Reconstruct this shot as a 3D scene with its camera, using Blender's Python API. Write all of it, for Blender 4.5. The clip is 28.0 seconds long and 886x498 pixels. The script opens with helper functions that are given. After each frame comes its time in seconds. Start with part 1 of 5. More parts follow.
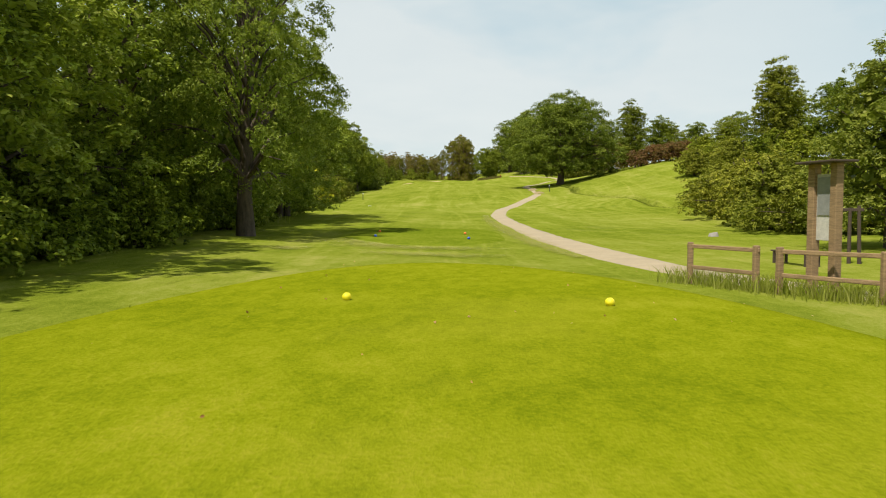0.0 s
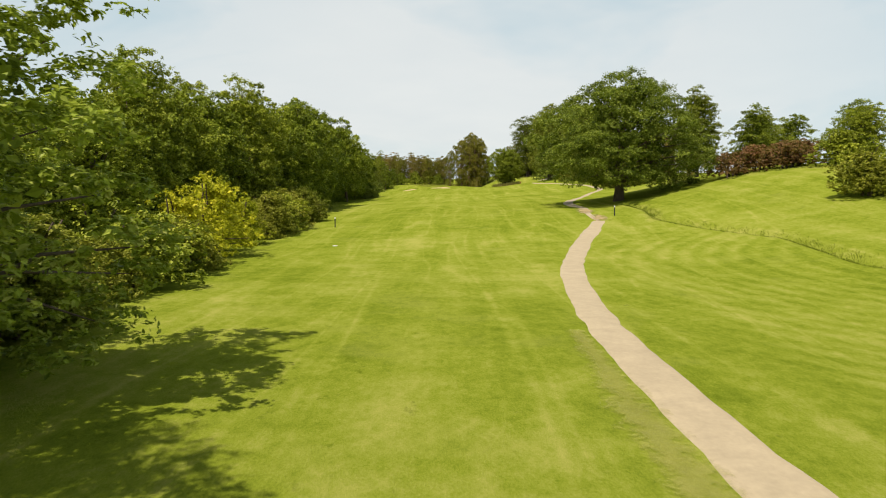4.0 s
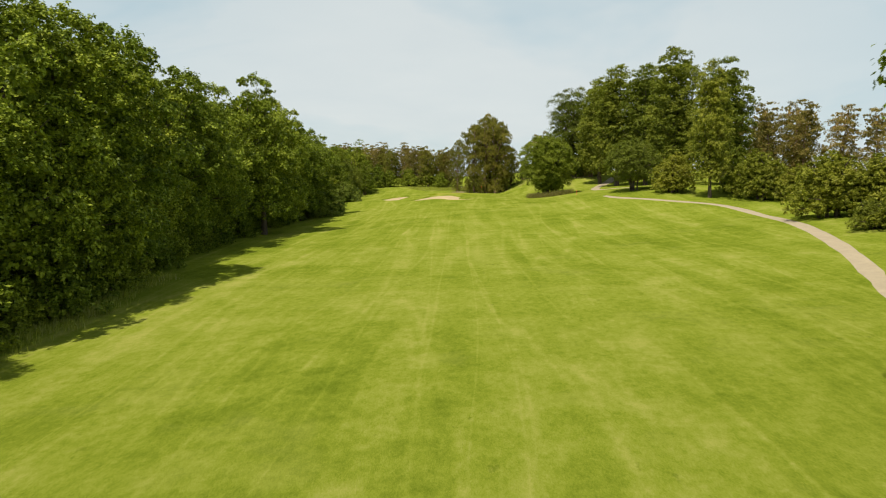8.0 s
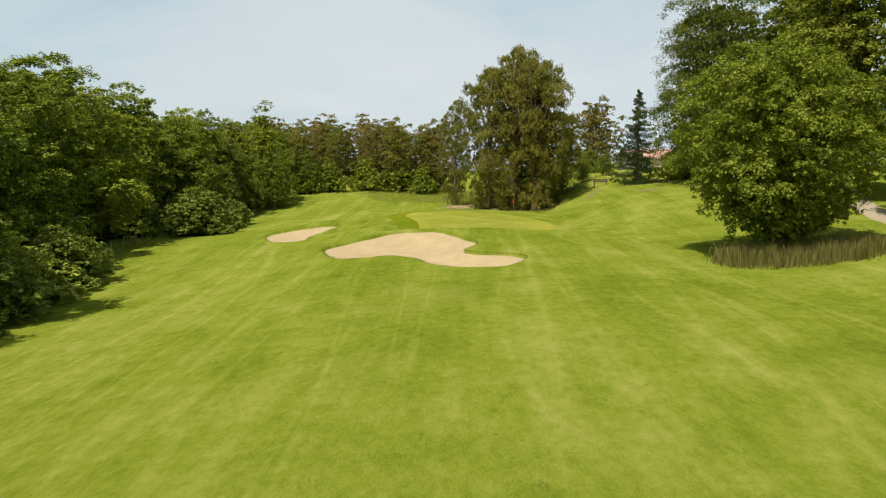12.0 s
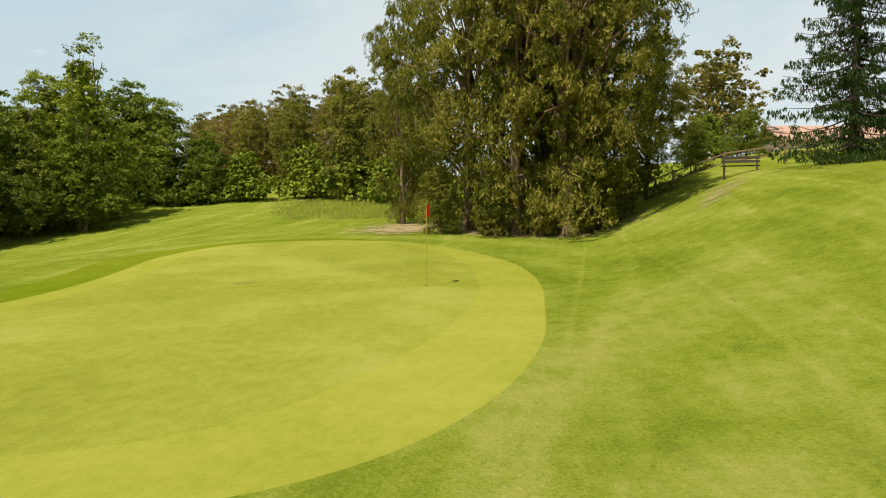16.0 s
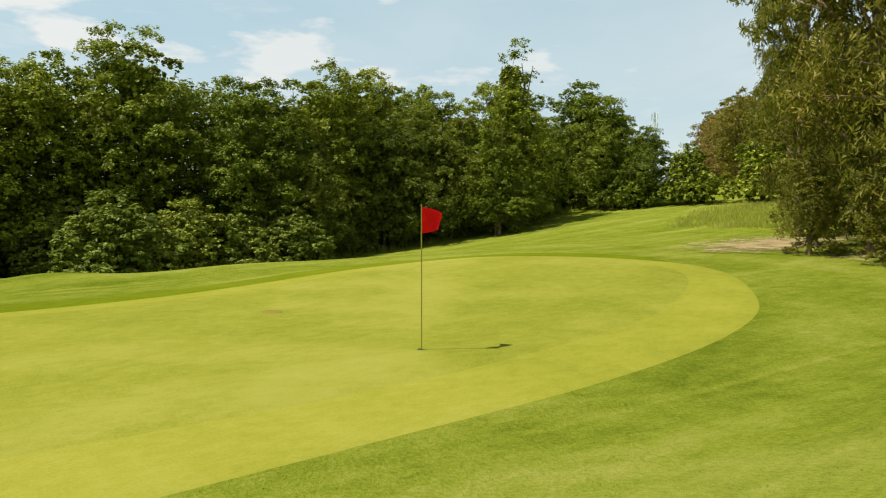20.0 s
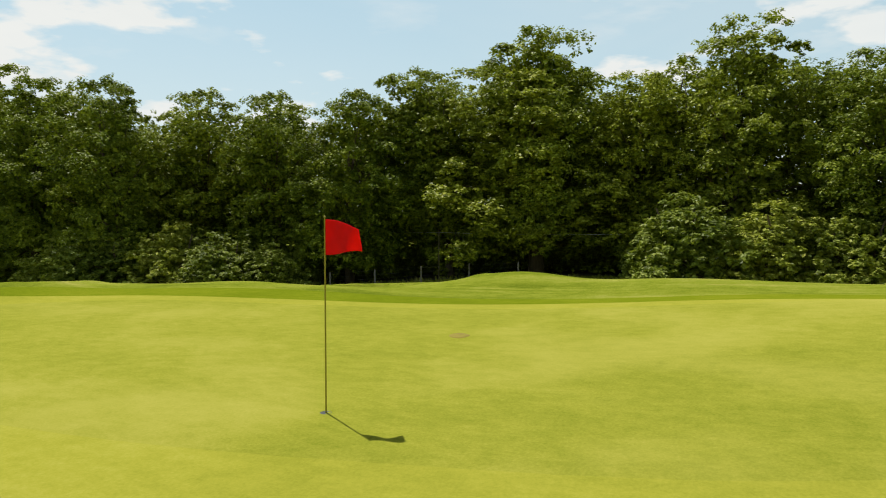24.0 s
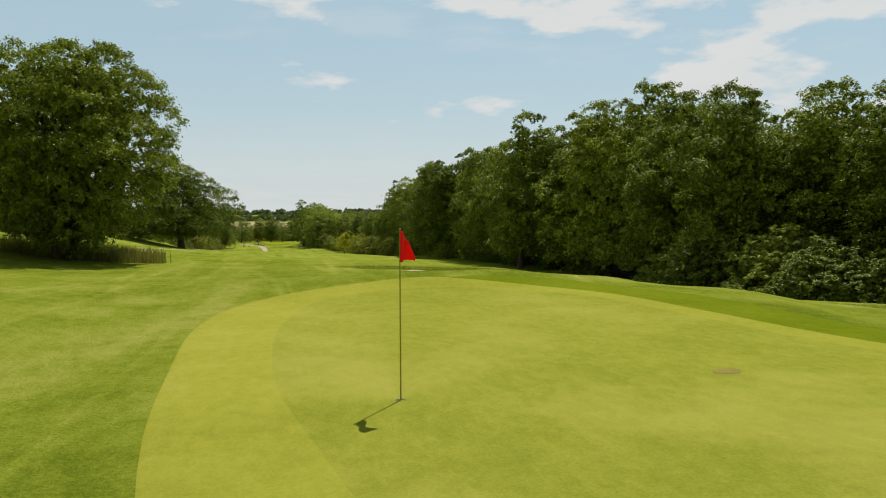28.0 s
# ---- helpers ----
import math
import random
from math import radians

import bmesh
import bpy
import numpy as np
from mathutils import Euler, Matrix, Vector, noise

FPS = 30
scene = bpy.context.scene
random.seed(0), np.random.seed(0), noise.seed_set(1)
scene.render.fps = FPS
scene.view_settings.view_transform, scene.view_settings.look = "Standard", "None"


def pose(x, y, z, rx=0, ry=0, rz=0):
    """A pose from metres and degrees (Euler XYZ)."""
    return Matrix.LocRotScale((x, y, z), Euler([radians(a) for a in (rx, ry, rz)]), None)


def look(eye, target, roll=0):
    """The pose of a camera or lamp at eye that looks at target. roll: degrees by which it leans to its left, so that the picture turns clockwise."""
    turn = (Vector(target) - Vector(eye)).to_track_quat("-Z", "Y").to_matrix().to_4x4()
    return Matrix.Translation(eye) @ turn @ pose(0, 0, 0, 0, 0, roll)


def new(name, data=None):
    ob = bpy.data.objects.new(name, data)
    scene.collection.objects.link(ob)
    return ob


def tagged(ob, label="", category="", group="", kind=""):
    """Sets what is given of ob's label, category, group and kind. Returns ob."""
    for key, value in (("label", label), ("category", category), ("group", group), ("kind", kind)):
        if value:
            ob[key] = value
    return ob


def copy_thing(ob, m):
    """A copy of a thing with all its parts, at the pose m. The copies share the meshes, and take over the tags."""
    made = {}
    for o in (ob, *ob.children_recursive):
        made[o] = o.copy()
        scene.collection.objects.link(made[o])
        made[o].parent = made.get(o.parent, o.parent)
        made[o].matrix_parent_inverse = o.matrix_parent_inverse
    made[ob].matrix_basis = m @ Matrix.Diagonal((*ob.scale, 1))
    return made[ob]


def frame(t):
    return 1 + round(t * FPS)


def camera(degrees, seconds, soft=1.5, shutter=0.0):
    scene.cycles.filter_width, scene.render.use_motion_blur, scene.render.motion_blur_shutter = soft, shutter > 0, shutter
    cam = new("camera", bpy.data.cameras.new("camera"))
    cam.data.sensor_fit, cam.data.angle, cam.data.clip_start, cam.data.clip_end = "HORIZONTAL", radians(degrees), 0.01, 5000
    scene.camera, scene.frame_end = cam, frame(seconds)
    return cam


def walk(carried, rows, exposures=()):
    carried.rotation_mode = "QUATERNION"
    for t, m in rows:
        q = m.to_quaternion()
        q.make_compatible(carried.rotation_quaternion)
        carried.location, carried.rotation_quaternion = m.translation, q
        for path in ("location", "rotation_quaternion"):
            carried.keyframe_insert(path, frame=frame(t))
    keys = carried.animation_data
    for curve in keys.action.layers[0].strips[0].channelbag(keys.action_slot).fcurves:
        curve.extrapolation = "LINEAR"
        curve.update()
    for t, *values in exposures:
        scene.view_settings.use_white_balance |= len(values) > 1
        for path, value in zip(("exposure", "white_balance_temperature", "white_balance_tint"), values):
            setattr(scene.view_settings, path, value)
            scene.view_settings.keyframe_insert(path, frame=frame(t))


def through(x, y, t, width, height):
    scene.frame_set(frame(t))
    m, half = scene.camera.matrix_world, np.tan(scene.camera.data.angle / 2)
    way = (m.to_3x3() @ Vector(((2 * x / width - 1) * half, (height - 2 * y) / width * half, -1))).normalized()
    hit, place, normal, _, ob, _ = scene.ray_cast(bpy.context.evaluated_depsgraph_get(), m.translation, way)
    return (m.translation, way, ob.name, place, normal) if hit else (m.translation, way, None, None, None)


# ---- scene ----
EXPOSURE = 0.10
cam = camera(63.97, 28.0, soft=1.1, shutter=0.1)
PATH = [
    (0, (0.496, -264.588, -9.594), (0.294, -254.607, -10.167), -0.11),
    (0.5, (0.467, -261.564, -9.216), (0.251, -251.583, -9.786), -0.05),
    (1, (0.446, -258.159, -8.829), (0.219, -248.178, -9.409), -0.04),
    (1.5, (0.422, -254.375, -8.443), (0.170, -244.396, -9.030), 0.02),
    (2, (0.302, -249.919, -8.001), (0.035, -239.940, -8.579), -0.09),
    (2.5, (0.026, -245.131, -7.509), (-0.249, -235.152, -8.088), -0.13),
    (3, (-0.264, -239.946, -7.136), (-0.543, -229.967, -7.711), -0.14),
    (3.5, (-0.574, -234.326, -6.746), (-0.851, -224.346, -7.319), -0.03),
    (4, (-0.734, -228.015, -6.280), (-1.028, -218.036, -6.858), -0.07),
    (4.5, (-0.726, -220.210, -5.671), (-1.055, -210.233, -6.266), -0.22),
    (5, (-0.717, -211.393, -4.959), (-1.082, -201.419, -5.576), -0.34),
    (5.5, (-0.875, -202.045, -4.187), (-1.258, -192.073, -4.821), -0.32),
    (6, (-1.171, -192.675, -3.402), (-1.560, -182.703, -4.046), -0.18),
    (6.5, (-1.470, -183.142, -2.608), (-1.860, -173.171, -3.268), -0.06),
    (7, (-1.842, -173.426, -1.878), (-2.233, -163.457, -2.558), -0.02),
    (7.5, (-2.340, -163.378, -1.271), (-2.713, -153.409, -1.970), 0.08),
    (8, (-2.922, -153.246, -0.647), (-3.273, -143.277, -1.357), 0.12),
    (8.5, (-3.330, -143.096, 0.180), (-3.665, -133.127, -0.532), 0.15),
    (9, (-3.656, -133.098, 1.157), (-3.971, -123.130, 0.426), 0.08),
    (9.5, (-3.942, -123.179, 1.948), (-4.245, -113.211, 1.197), 0.05),
    (10, (-4.297, -113.051, 2.473), (-4.564, -103.085, 1.685), 0.14),
    (10.5, (-4.516, -101.632, 2.782), (-4.760, -91.668, 1.975), 0.21),
    (11, (-4.674, -89.386, 2.902), (-4.909, -79.422, 2.089), 0.37),
    (11.5, (-4.823, -77.028, 2.926), (-5.067, -67.065, 2.101), 0.44),
    (12, (-4.862, -64.949, 2.807), (-5.103, -54.985, 1.987), 0.42),
    (12.5, (-4.590, -53.820, 2.462), (-4.830, -43.855, 1.667), 0.24),
    (13, (-3.889, -44.400, 2.121), (-4.138, -34.432, 1.361), 0.04),
    (13.5, (-2.642, -37.446, 2.017), (-2.913, -27.476, 1.290), -0.04),
    (14, (-0.754, -31.576, 2.091), (-1.040, -21.605, 1.398), 0.06),
    (14.5, (0.478, -26.507, 2.198), (0.144, -16.535, 1.528), 0.02),
    (15, (1.675, -22.208, 2.158), (1.170, -12.241, 1.523), -0.03),
    (15.5, (2.724, -19.054, 2.100), (1.546, -9.143, 1.480), -0.04),
    (16, (3.402, -17.146, 2.031), (1.687, -7.312, 1.429), -0.09),
    (16.5, (4.167, -15.334, 2.007), (1.923, -5.607, 1.419), -0.12),
    (17, (4.911, -13.590, 1.979), (2.087, -4.015, 1.402), -0.18),
    (17.5, (5.660, -11.981, 1.967), (2.117, -2.647, 1.401), -0.16),
    (18, (6.386, -10.456, 1.976), (2.004, -1.485, 1.419), 0.02),
    (18.5, (7.014, -9.192, 1.990), (1.749, -0.708, 1.438), 0.06),
    (19, (7.523, -8.031, 2.016), (1.274, -0.244, 1.461), 0.07),
    (19.5, (7.951, -6.833, 2.032), (0.713, 0.045, 1.481), -0.02),
    (20, (8.330, -5.709, 2.072), (0.269, 0.183, 1.517), 0.08),
    (20.5, (8.627, -4.629, 2.096), (-0.114, 0.196, 1.540), 0.28),
    (21, (8.784, -3.553, 2.126), (-0.486, 0.155, 1.566), 0.23),
    (21.5, (8.838, -2.566, 2.154), (-0.798, 0.050, 1.588), 0.23),
    (22, (8.804, -1.378, 2.180), (-1.063, 0.143, 1.609), 0.19),
    (22.5, (8.508, 0.010, 2.202), (-1.466, 0.458, 1.624), 0.14),
    (23, (7.971, 1.425, 2.220), (-1.983, 0.672, 1.637), 0.09),
    (23.5, (7.218, 2.697, 2.232), (-2.515, 0.474, 1.649), 0.05),
    (24, (6.338, 3.948, 2.230), (-2.888, 0.136, 1.647), 0.13),
    (24.5, (5.508, 4.985, 2.252), (-2.937, -0.339, 1.674), -0.01),
    (25, (4.764, 5.882, 2.287), (-2.679, -0.772, 1.707), -0.03),
    (25.5, (4.049, 6.570, 2.317), (-2.236, -1.186, 1.734), 0.01),
    (26, (3.418, 7.078, 2.344), (-1.605, -1.548, 1.751), 0.09),
    (26.5, (2.863, 7.570, 2.369), (-1.054, -1.612, 1.772), -0.06),
    (27, (2.319, 7.900, 2.366), (-0.681, -1.621, 1.772), -0.06),
    (27.5, (1.844, 8.145, 2.382), (-0.576, -1.539, 1.788), -0.11),
    (28, (1.454, 8.307, 2.389), (-0.862, -1.403, 1.797), -0.16),
]
walk(cam, [(t, look(eye, target, roll)) for t, eye, target, roll in PATH], exposures=((0.0, EXPOSURE, 6500, 10), (3.0, EXPOSURE + 0.06, 6750, 13), (6.0, EXPOSURE - 0.14, 6450, 11), (7.0, EXPOSURE - 0.03, 6500, 10), (8.0, EXPOSURE - 0.12, 6500, 10), (9.0, EXPOSURE - 0.13, 6500, 10), (11.5, EXPOSURE - 0.10, 6500, 10), (13.3, EXPOSURE - 0.28, 5700, 15), (14.3, EXPOSURE - 0.26, 5700, 15), (15.0, EXPOSURE + 0.08, 6150, 11), (16.0, EXPOSURE, 6500, 10), (24.0, EXPOSURE, 6500, 10), (26.0, EXPOSURE - 0.25, 6650, 10), (27.0, EXPOSURE - 0.28, 6550, 10), (28.0, EXPOSURE - 0.28, 6350, 10)))

# ---- light ----
SUN_TO = Vector((-0.30, -0.40, 0.93)).normalized()      # towards the sun
sun = new("sun", bpy.data.lights.new("sun", "SUN"))
sun.data.energy, sun.data.angle, sun.data.color = 5.0, radians(0.6), (1.0, 0.95, 0.86)
sun.matrix_world = look((0, 0, 60), Vector((0, 0, 60)) - SUN_TO)

world = bpy.data.worlds.new("world")
scene.world = world
world.use_nodes = True


class Nodes:
    """Short hand for building a node tree."""

    def __init__(self, tree):
        self.tree = tree
        tree.nodes.clear()

    def add(self, kind, i0=None, i1=None, operation=None, use_clamp=False, data_type=None, blend_type=None, sky_type=None, sun_disc=None):
        node = self.tree.nodes.new(kind)
        if i0 is not None:
            node.inputs[0].default_value = i0
        if i1 is not None:
            node.inputs[1].default_value = i1
        if operation:
            node.operation, node.use_clamp = operation, use_clamp
        if data_type:
            node.data_type, node.blend_type = data_type, blend_type
        if sky_type:
            node.sky_type, node.sun_disc = sky_type, sun_disc
        return node

    def link(self, a, out, b, inp):
        self.tree.links.new(a.outputs[out], b.inputs[inp])

    def math(self, op, a, b=0.0, clamp=False):
        node = self.add("ShaderNodeMath", operation=op, use_clamp=clamp)
        for n, v in enumerate((a, b)):
            if isinstance(v, (int, float)):
                node.inputs[n].default_value = v
            else:
                self.tree.links.new(v, node.inputs[n])
        return node.outputs[0]

    def mix(self, factor, a, b, blend="MIX"):
        node = self.add("ShaderNodeMix", data_type="RGBA", blend_type=blend)
        for n, v in ((0, factor), (6, a), (7, b)):
            if isinstance(v, (int, float)):
                node.inputs[n].default_value = v
            elif isinstance(v, tuple):
                node.inputs[n].default_value = (*v[:3], 1.0)
            else:
                self.tree.links.new(v, node.inputs[n])
        return node.outputs[2]

    def ramp(self, value, stops):
        node = self.add("ShaderNodeValToRGB")
        els = node.color_ramp.elements
        while len(els) < len(stops):
            els.new(0.5)
        for el, (pos, col) in zip(els, stops):
            el.position = pos
            el.color = (*col, 1.0) if isinstance(col, tuple) else (col, col, col, 1.0)
        self.tree.links.new(value, node.inputs[0])
        return node.outputs[0]

    def noise(self, vector, scale, detail=3.0, rough=0.55, out=0, distortion=0.0):
        node = self.add("ShaderNodeTexNoise")
        node.inputs["Scale"].default_value = scale
        node.inputs["Detail"].default_value = detail
        node.inputs["Roughness"].default_value = rough
        node.inputs["Distortion"].default_value = distortion
        if vector is not None:
            self.tree.links.new(vector, node.inputs["Vector"])
        return node.outputs[out]

    def stretch(self, vector, scale, turn=0.0):
        node = self.add("ShaderNodeMapping")
        node.inputs["Scale"].default_value = scale
        node.inputs["Rotation"].default_value = (0, 0, radians(turn))
        self.tree.links.new(vector, node.inputs["Vector"])
        return node.outputs[0]


def build_sky():
    n = Nodes(world.node_tree)
    sky = n.add("ShaderNodeTexSky", sky_type="NISHITA", sun_disc=False)
    sky.sun_elevation = math.asin(SUN_TO.z)
    sky.sun_rotation = math.atan2(SUN_TO.x, SUN_TO.y)
    sky.dust_density, sky.air_density = 1.2, 1.0
    geo = n.add("ShaderNodeTexCoord")
    sep = n.add("ShaderNodeSeparateXYZ")
    n.link(geo, "Generated", sep, 0)
    up = n.math("ADD", n.math("MAXIMUM", sep.outputs[2], 0.0), 0.13)
    flat = n.add("ShaderNodeCombineXYZ")
    n.tree.links.new(n.math("DIVIDE", sep.outputs[0], up), flat.inputs[0])
    n.tree.links.new(n.math("DIVIDE", sep.outputs[1], up), flat.inputs[1])
    # a thin veil towards +y, and small heaped clouds in the clearer sky elsewhere
    side = n.math("MULTIPLY_ADD", sep.outputs[1], 0.5)
    side.node.inputs[2].default_value = 0.5
    way = geo.outputs["Generated"]
    veil = n.noise(n.stretch(way, (1.0, 1.0, 3.2)), 1.7, 5.0, 0.55, distortion=0.4)
    veil = n.ramp(veil, [(0.36, 0.0), (0.58, 1.0)])
    veil = n.math("MULTIPLY", veil, n.ramp(side, [(0.25, 0.10), (0.89, 0.30), (0.985, 0.70)]))
    wisp = n.ramp(n.noise(n.stretch(way, (1.0, 1.0, 3.6)), 4.2, 5.0, 0.6), [(0.50, 0.0), (0.66, 0.5)])
    veil = n.math("MAXIMUM", veil, n.math("MULTIPLY", wisp, n.ramp(side, [(0.2, 0.5), (0.8, 1.0)])))
    heap = n.noise(n.stretch(way, (1.0, 1.0, 3.0)), 4.1, 7.0, 0.53)
    heap = n.ramp(heap, [(0.552, 0.0), (0.615, 1.0)])
    heap = n.math("MULTIPLY", heap, n.ramp(sep.outputs[2], [(0.07, 0.0), (0.12, 1.0)]))
    heap = n.math("MULTIPLY", heap, n.ramp(side, [(0.45, 1.0), (0.85, 0.75), (0.97, 0.1)]))
    # the veil lies low over the land; overhead the sky is clear
    low_sky = n.ramp(sep.outputs[2], [(0.30, 1.0), (0.75, 0.22)])
    veil = n.math("MULTIPLY", veil, low_sky)
    haze = n.ramp(sep.outputs[2], [(0.0, 0.8), (0.13, 0.22), (0.27, 0.0)])
    cover = n.math("MAXIMUM", n.math("MAXIMUM", veil, heap), haze)
    shade = n.mix(n.noise(flat.outputs[0], 2.0, 3.0), (7.5, 7.8, 7.7), (8.7, 8.7, 8.3))
    clear = n.mix(low_sky, n.mix(1.0, sky.outputs[0], (0.55, 0.55, 0.55), "MULTIPLY"), n.mix(0.65, sky.outputs[0], (5.3, 7.4, 7.9)))
    tone = n.mix(cover, clear, shade)
    back = n.add("ShaderNodeBackground", i1=0.098)
    n.tree.links.new(tone, back.inputs[0])
    out = n.add("ShaderNodeOutputWorld")
    n.link(back, 0, out, 0)


build_sky()


# ---- the lie of the land ----
def ss(a, b, v):
    t = np.clip((np.asarray(v, float) - a) / (b - a), 0, 1)
    return t * t * (3 - 2 * t)


def bump(x, y, cx, cy, rx, ry):
    return np.exp(-(((x - cx) / rx) ** 2) - ((y - cy) / ry) ** 2)


PROFILE_Y = (-6000, -1500, -800, -420, -300, -255, -229, -213, -185, -166, -155, -132, -105, -93, -61, -45, -31, -25, -20, -10, 4, 14, 20, 35, 60, 120, 400, 6000)
PROFILE_Z = (-42, -42, -33, -19, -12.0, -11.0, -10.85, -10.5, -9.7, -8.75, -7.6, -6.3, -4.9, -4.55, -2.55, -1.5, -0.72, -0.42, -0.16, -0.05, 0.05, 0.45, 0.9, 2.2, 4.0, 8.0, 14, 20)
SLOPE_Y, SLOPE_V = (-265, -225, -200, -185, -155, -100, -60, -40, -22, 0), (0.0, -0.03, -0.03, 0.0, 0.045, 0.05, 0.055, 0.05, 0.02, 0.0)
FALL_Y, FALL_V = (-90, -60, -40, -28, -18, -10, -4, 2, 10, 25, 45), (0.0, 0.6, 0.93, 1.4, 1.24, 0.65, 0.6, 0.75, 0.7, 0.24, 0.0)
HILL_Y, HILL_V = (-260, -225, -185, -140, -100, -60, -30, 0, 60), (0.0, 0.8, 3.0, 5.6, 2.6, 0.3, 1.4, 1.0, 0.0)


def smooth_interp(v, xs, zs, reach):
    return sum(np.interp(v + reach * k / 3.0, xs, zs) for k in range(-3, 4)) / 7.0


DITCH = ((19.0, -140), (18.8, -152), (18.0, -159), (20.0, -167.6), (22.4, -177), (21.8, -188), (24, -197))


def line_distance(points, x, y):
    best = np.full(np.shape(x), 1e9)
    for (ax, ay), (bx, by) in zip(points, points[1:]):
        dx, dy = bx - ax, by - ay
        t = np.clip(((x - ax) * dx + (y - ay) * dy) / (dx * dx + dy * dy), 0, 1)
        best = np.minimum(best, np.hypot(x - ax - t * dx, y - ay - t * dy))
    return best


def base_height(x, y):
    """Height of the ground without the hollows of the bunkers."""
    x, y = np.asarray(x, float), np.asarray(y, float)
    reach = np.where(np.abs(y) < 60, 4.0, 7.0)
    z = smooth_interp(y, PROFILE_Y, PROFILE_Z, reach)
    z = z + smooth_interp(y, SLOPE_Y, SLOPE_V, 8.0) * np.clip(x, -24, 14)
    z = z + smooth_interp(y, HILL_Y, HILL_V, 10.0) * ss(13, 42, x)
    z = z + 2.75 * ss(3.6, 12.5, x) * ss(-22, 9, y) * (1 - 0.7 * ss(30, 70, y))
    z = z + 1.9 * ss(7, 24, x) * ss(-82, -52, y) * (1 - 0.35 * ss(-50, -30, y))
    z = z - 1.1 * ss(-17, -34, x) * ss(-70, -30, y) * (1 - ss(20, 50, y))
    # the raised back of the green, the swale beside it and the mounds towards the wood
    z = z + 0.32 * bump(x, y, -7, 8, 6, 6) - 0.06 * bump(x, y, -11.8, -1, 2.2, 5) + 0.06 * bump(x, y, -9.6, 3, 2, 4)
    z = z + 0.36 * bump(x, y, -16, 3, 3.2, 5) + 0.26 * bump(x, y, -12.5, -7.5, 2.6, 3.0) + 0.4 * bump(x, y, -15, 14, 4, 5)
    z = z + 0.42 * bump(x, y, -4.5, -15.2, 7, 2.2) + 0.14 * bump(x, y, 0.6, -27, 2.2, 5)
    # the ground falls away from the green towards the wood
    z = z - smooth_interp(y, FALL_Y, FALL_V, 4.0) * ss(-8.5, -19, x)
    z = z + 0.22 * bump(x, y, -12.5, -11, 2.4, 2.6) - 0.5 * bump(x, y, -13.5, -5, 2.4, 2.4) - 0.13 * bump(x, y, -9, -16.5, 3, 2)
    z = z + 0.49 * bump(x, y, -13.5, -5, 2.2, 2.6) + 0.27 * bump(x, y, -14.5, 2, 2.6, 3.5) + 0.59 * bump(x, y, -17, -3, 3, 2.6)
    z = z + 0.29 * bump(x, y, -15, 8, 3, 4) - 0.26 * bump(x, y, -13.5, -8, 2, 2.2)
    # a small ditch across the slope beyond the track
    near = (np.abs(x - 20.5) < 7) & (np.abs(y + 168) < 32)
    if near.any():
        z = np.array(z)
        z[near] -= 0.42 * np.exp(-((line_distance(DITCH, x[near], y[near]) / 0.6) ** 2)) * ss(-198, -194, y[near]) * ss(-140, -144, y[near])
    # the raised tee
    z = z + 0.27 * ss(1.12, 0.96, ((x - 0.3) / 4.6) ** 2 + (np.clip(y + 262, 0, 99) / 12.6) ** 2) * ss(-285, -275, y)
    z = z + 0.16 * ss(4.5, 2.6, np.abs(x + 0.9)) * ss(-240, -237, y) * ss(-226.5, -229, y)
    far = ss(60, 400, np.hypot(x, np.clip(y + 100, -1e9, -160) + 160) - 60)
    rough = np.sin(x * 0.11 + 1.3) * np.sin(y * 0.083) * 0.10 + np.sin(x * 0.31 + y * 0.27) * 0.035
    off_green = 1 - bump(x, y, -3, 0, 9, 12)
    return z + rough * off_green + far * 2.0 * np.sin(x * 0.004 + 1) * np.sin(y * 0.005)


def closed_curve(points, steps=10):
    """A smooth closed outline through corner points."""
    p = np.array(points, float)
    out = []
    for k in range(len(p)):
        a, b, c, d = p[k - 1], p[k], p[(k + 1) % len(p)], p[(k + 2) % len(p)]
        for t in np.arange(steps) / steps:
            out.append(0.5 * (2 * b + (c - a) * t + (2 * a - 5 * b + 4 * c - d) * t * t + (3 * b - a - 3 * c + d) * t**3))
    return np.array(out)


def inside_depth(outline, x, y):
    """Distance to the outline, positive inside."""
    x, y = np.asarray(x, float), np.asarray(y, float)
    best, odd = np.full(x.shape, 1e9), np.zeros(x.shape, bool)
    for (ax, ay), (bx, by) in zip(outline, np.roll(outline, -1, 0)):
        dx, dy = bx - ax, by - ay
        t = np.clip(((x - ax) * dx + (y - ay) * dy) / (dx * dx + dy * dy + 1e-12), 0, 1)
        best = np.minimum(best, np.hypot(x - ax - t * dx, y - ay - t * dy))
        if dy:
            odd ^= ((ay > y) != (by > y)) & (x < (y - ay) / dy * dx + ax)
    return np.where(odd, best, -best)


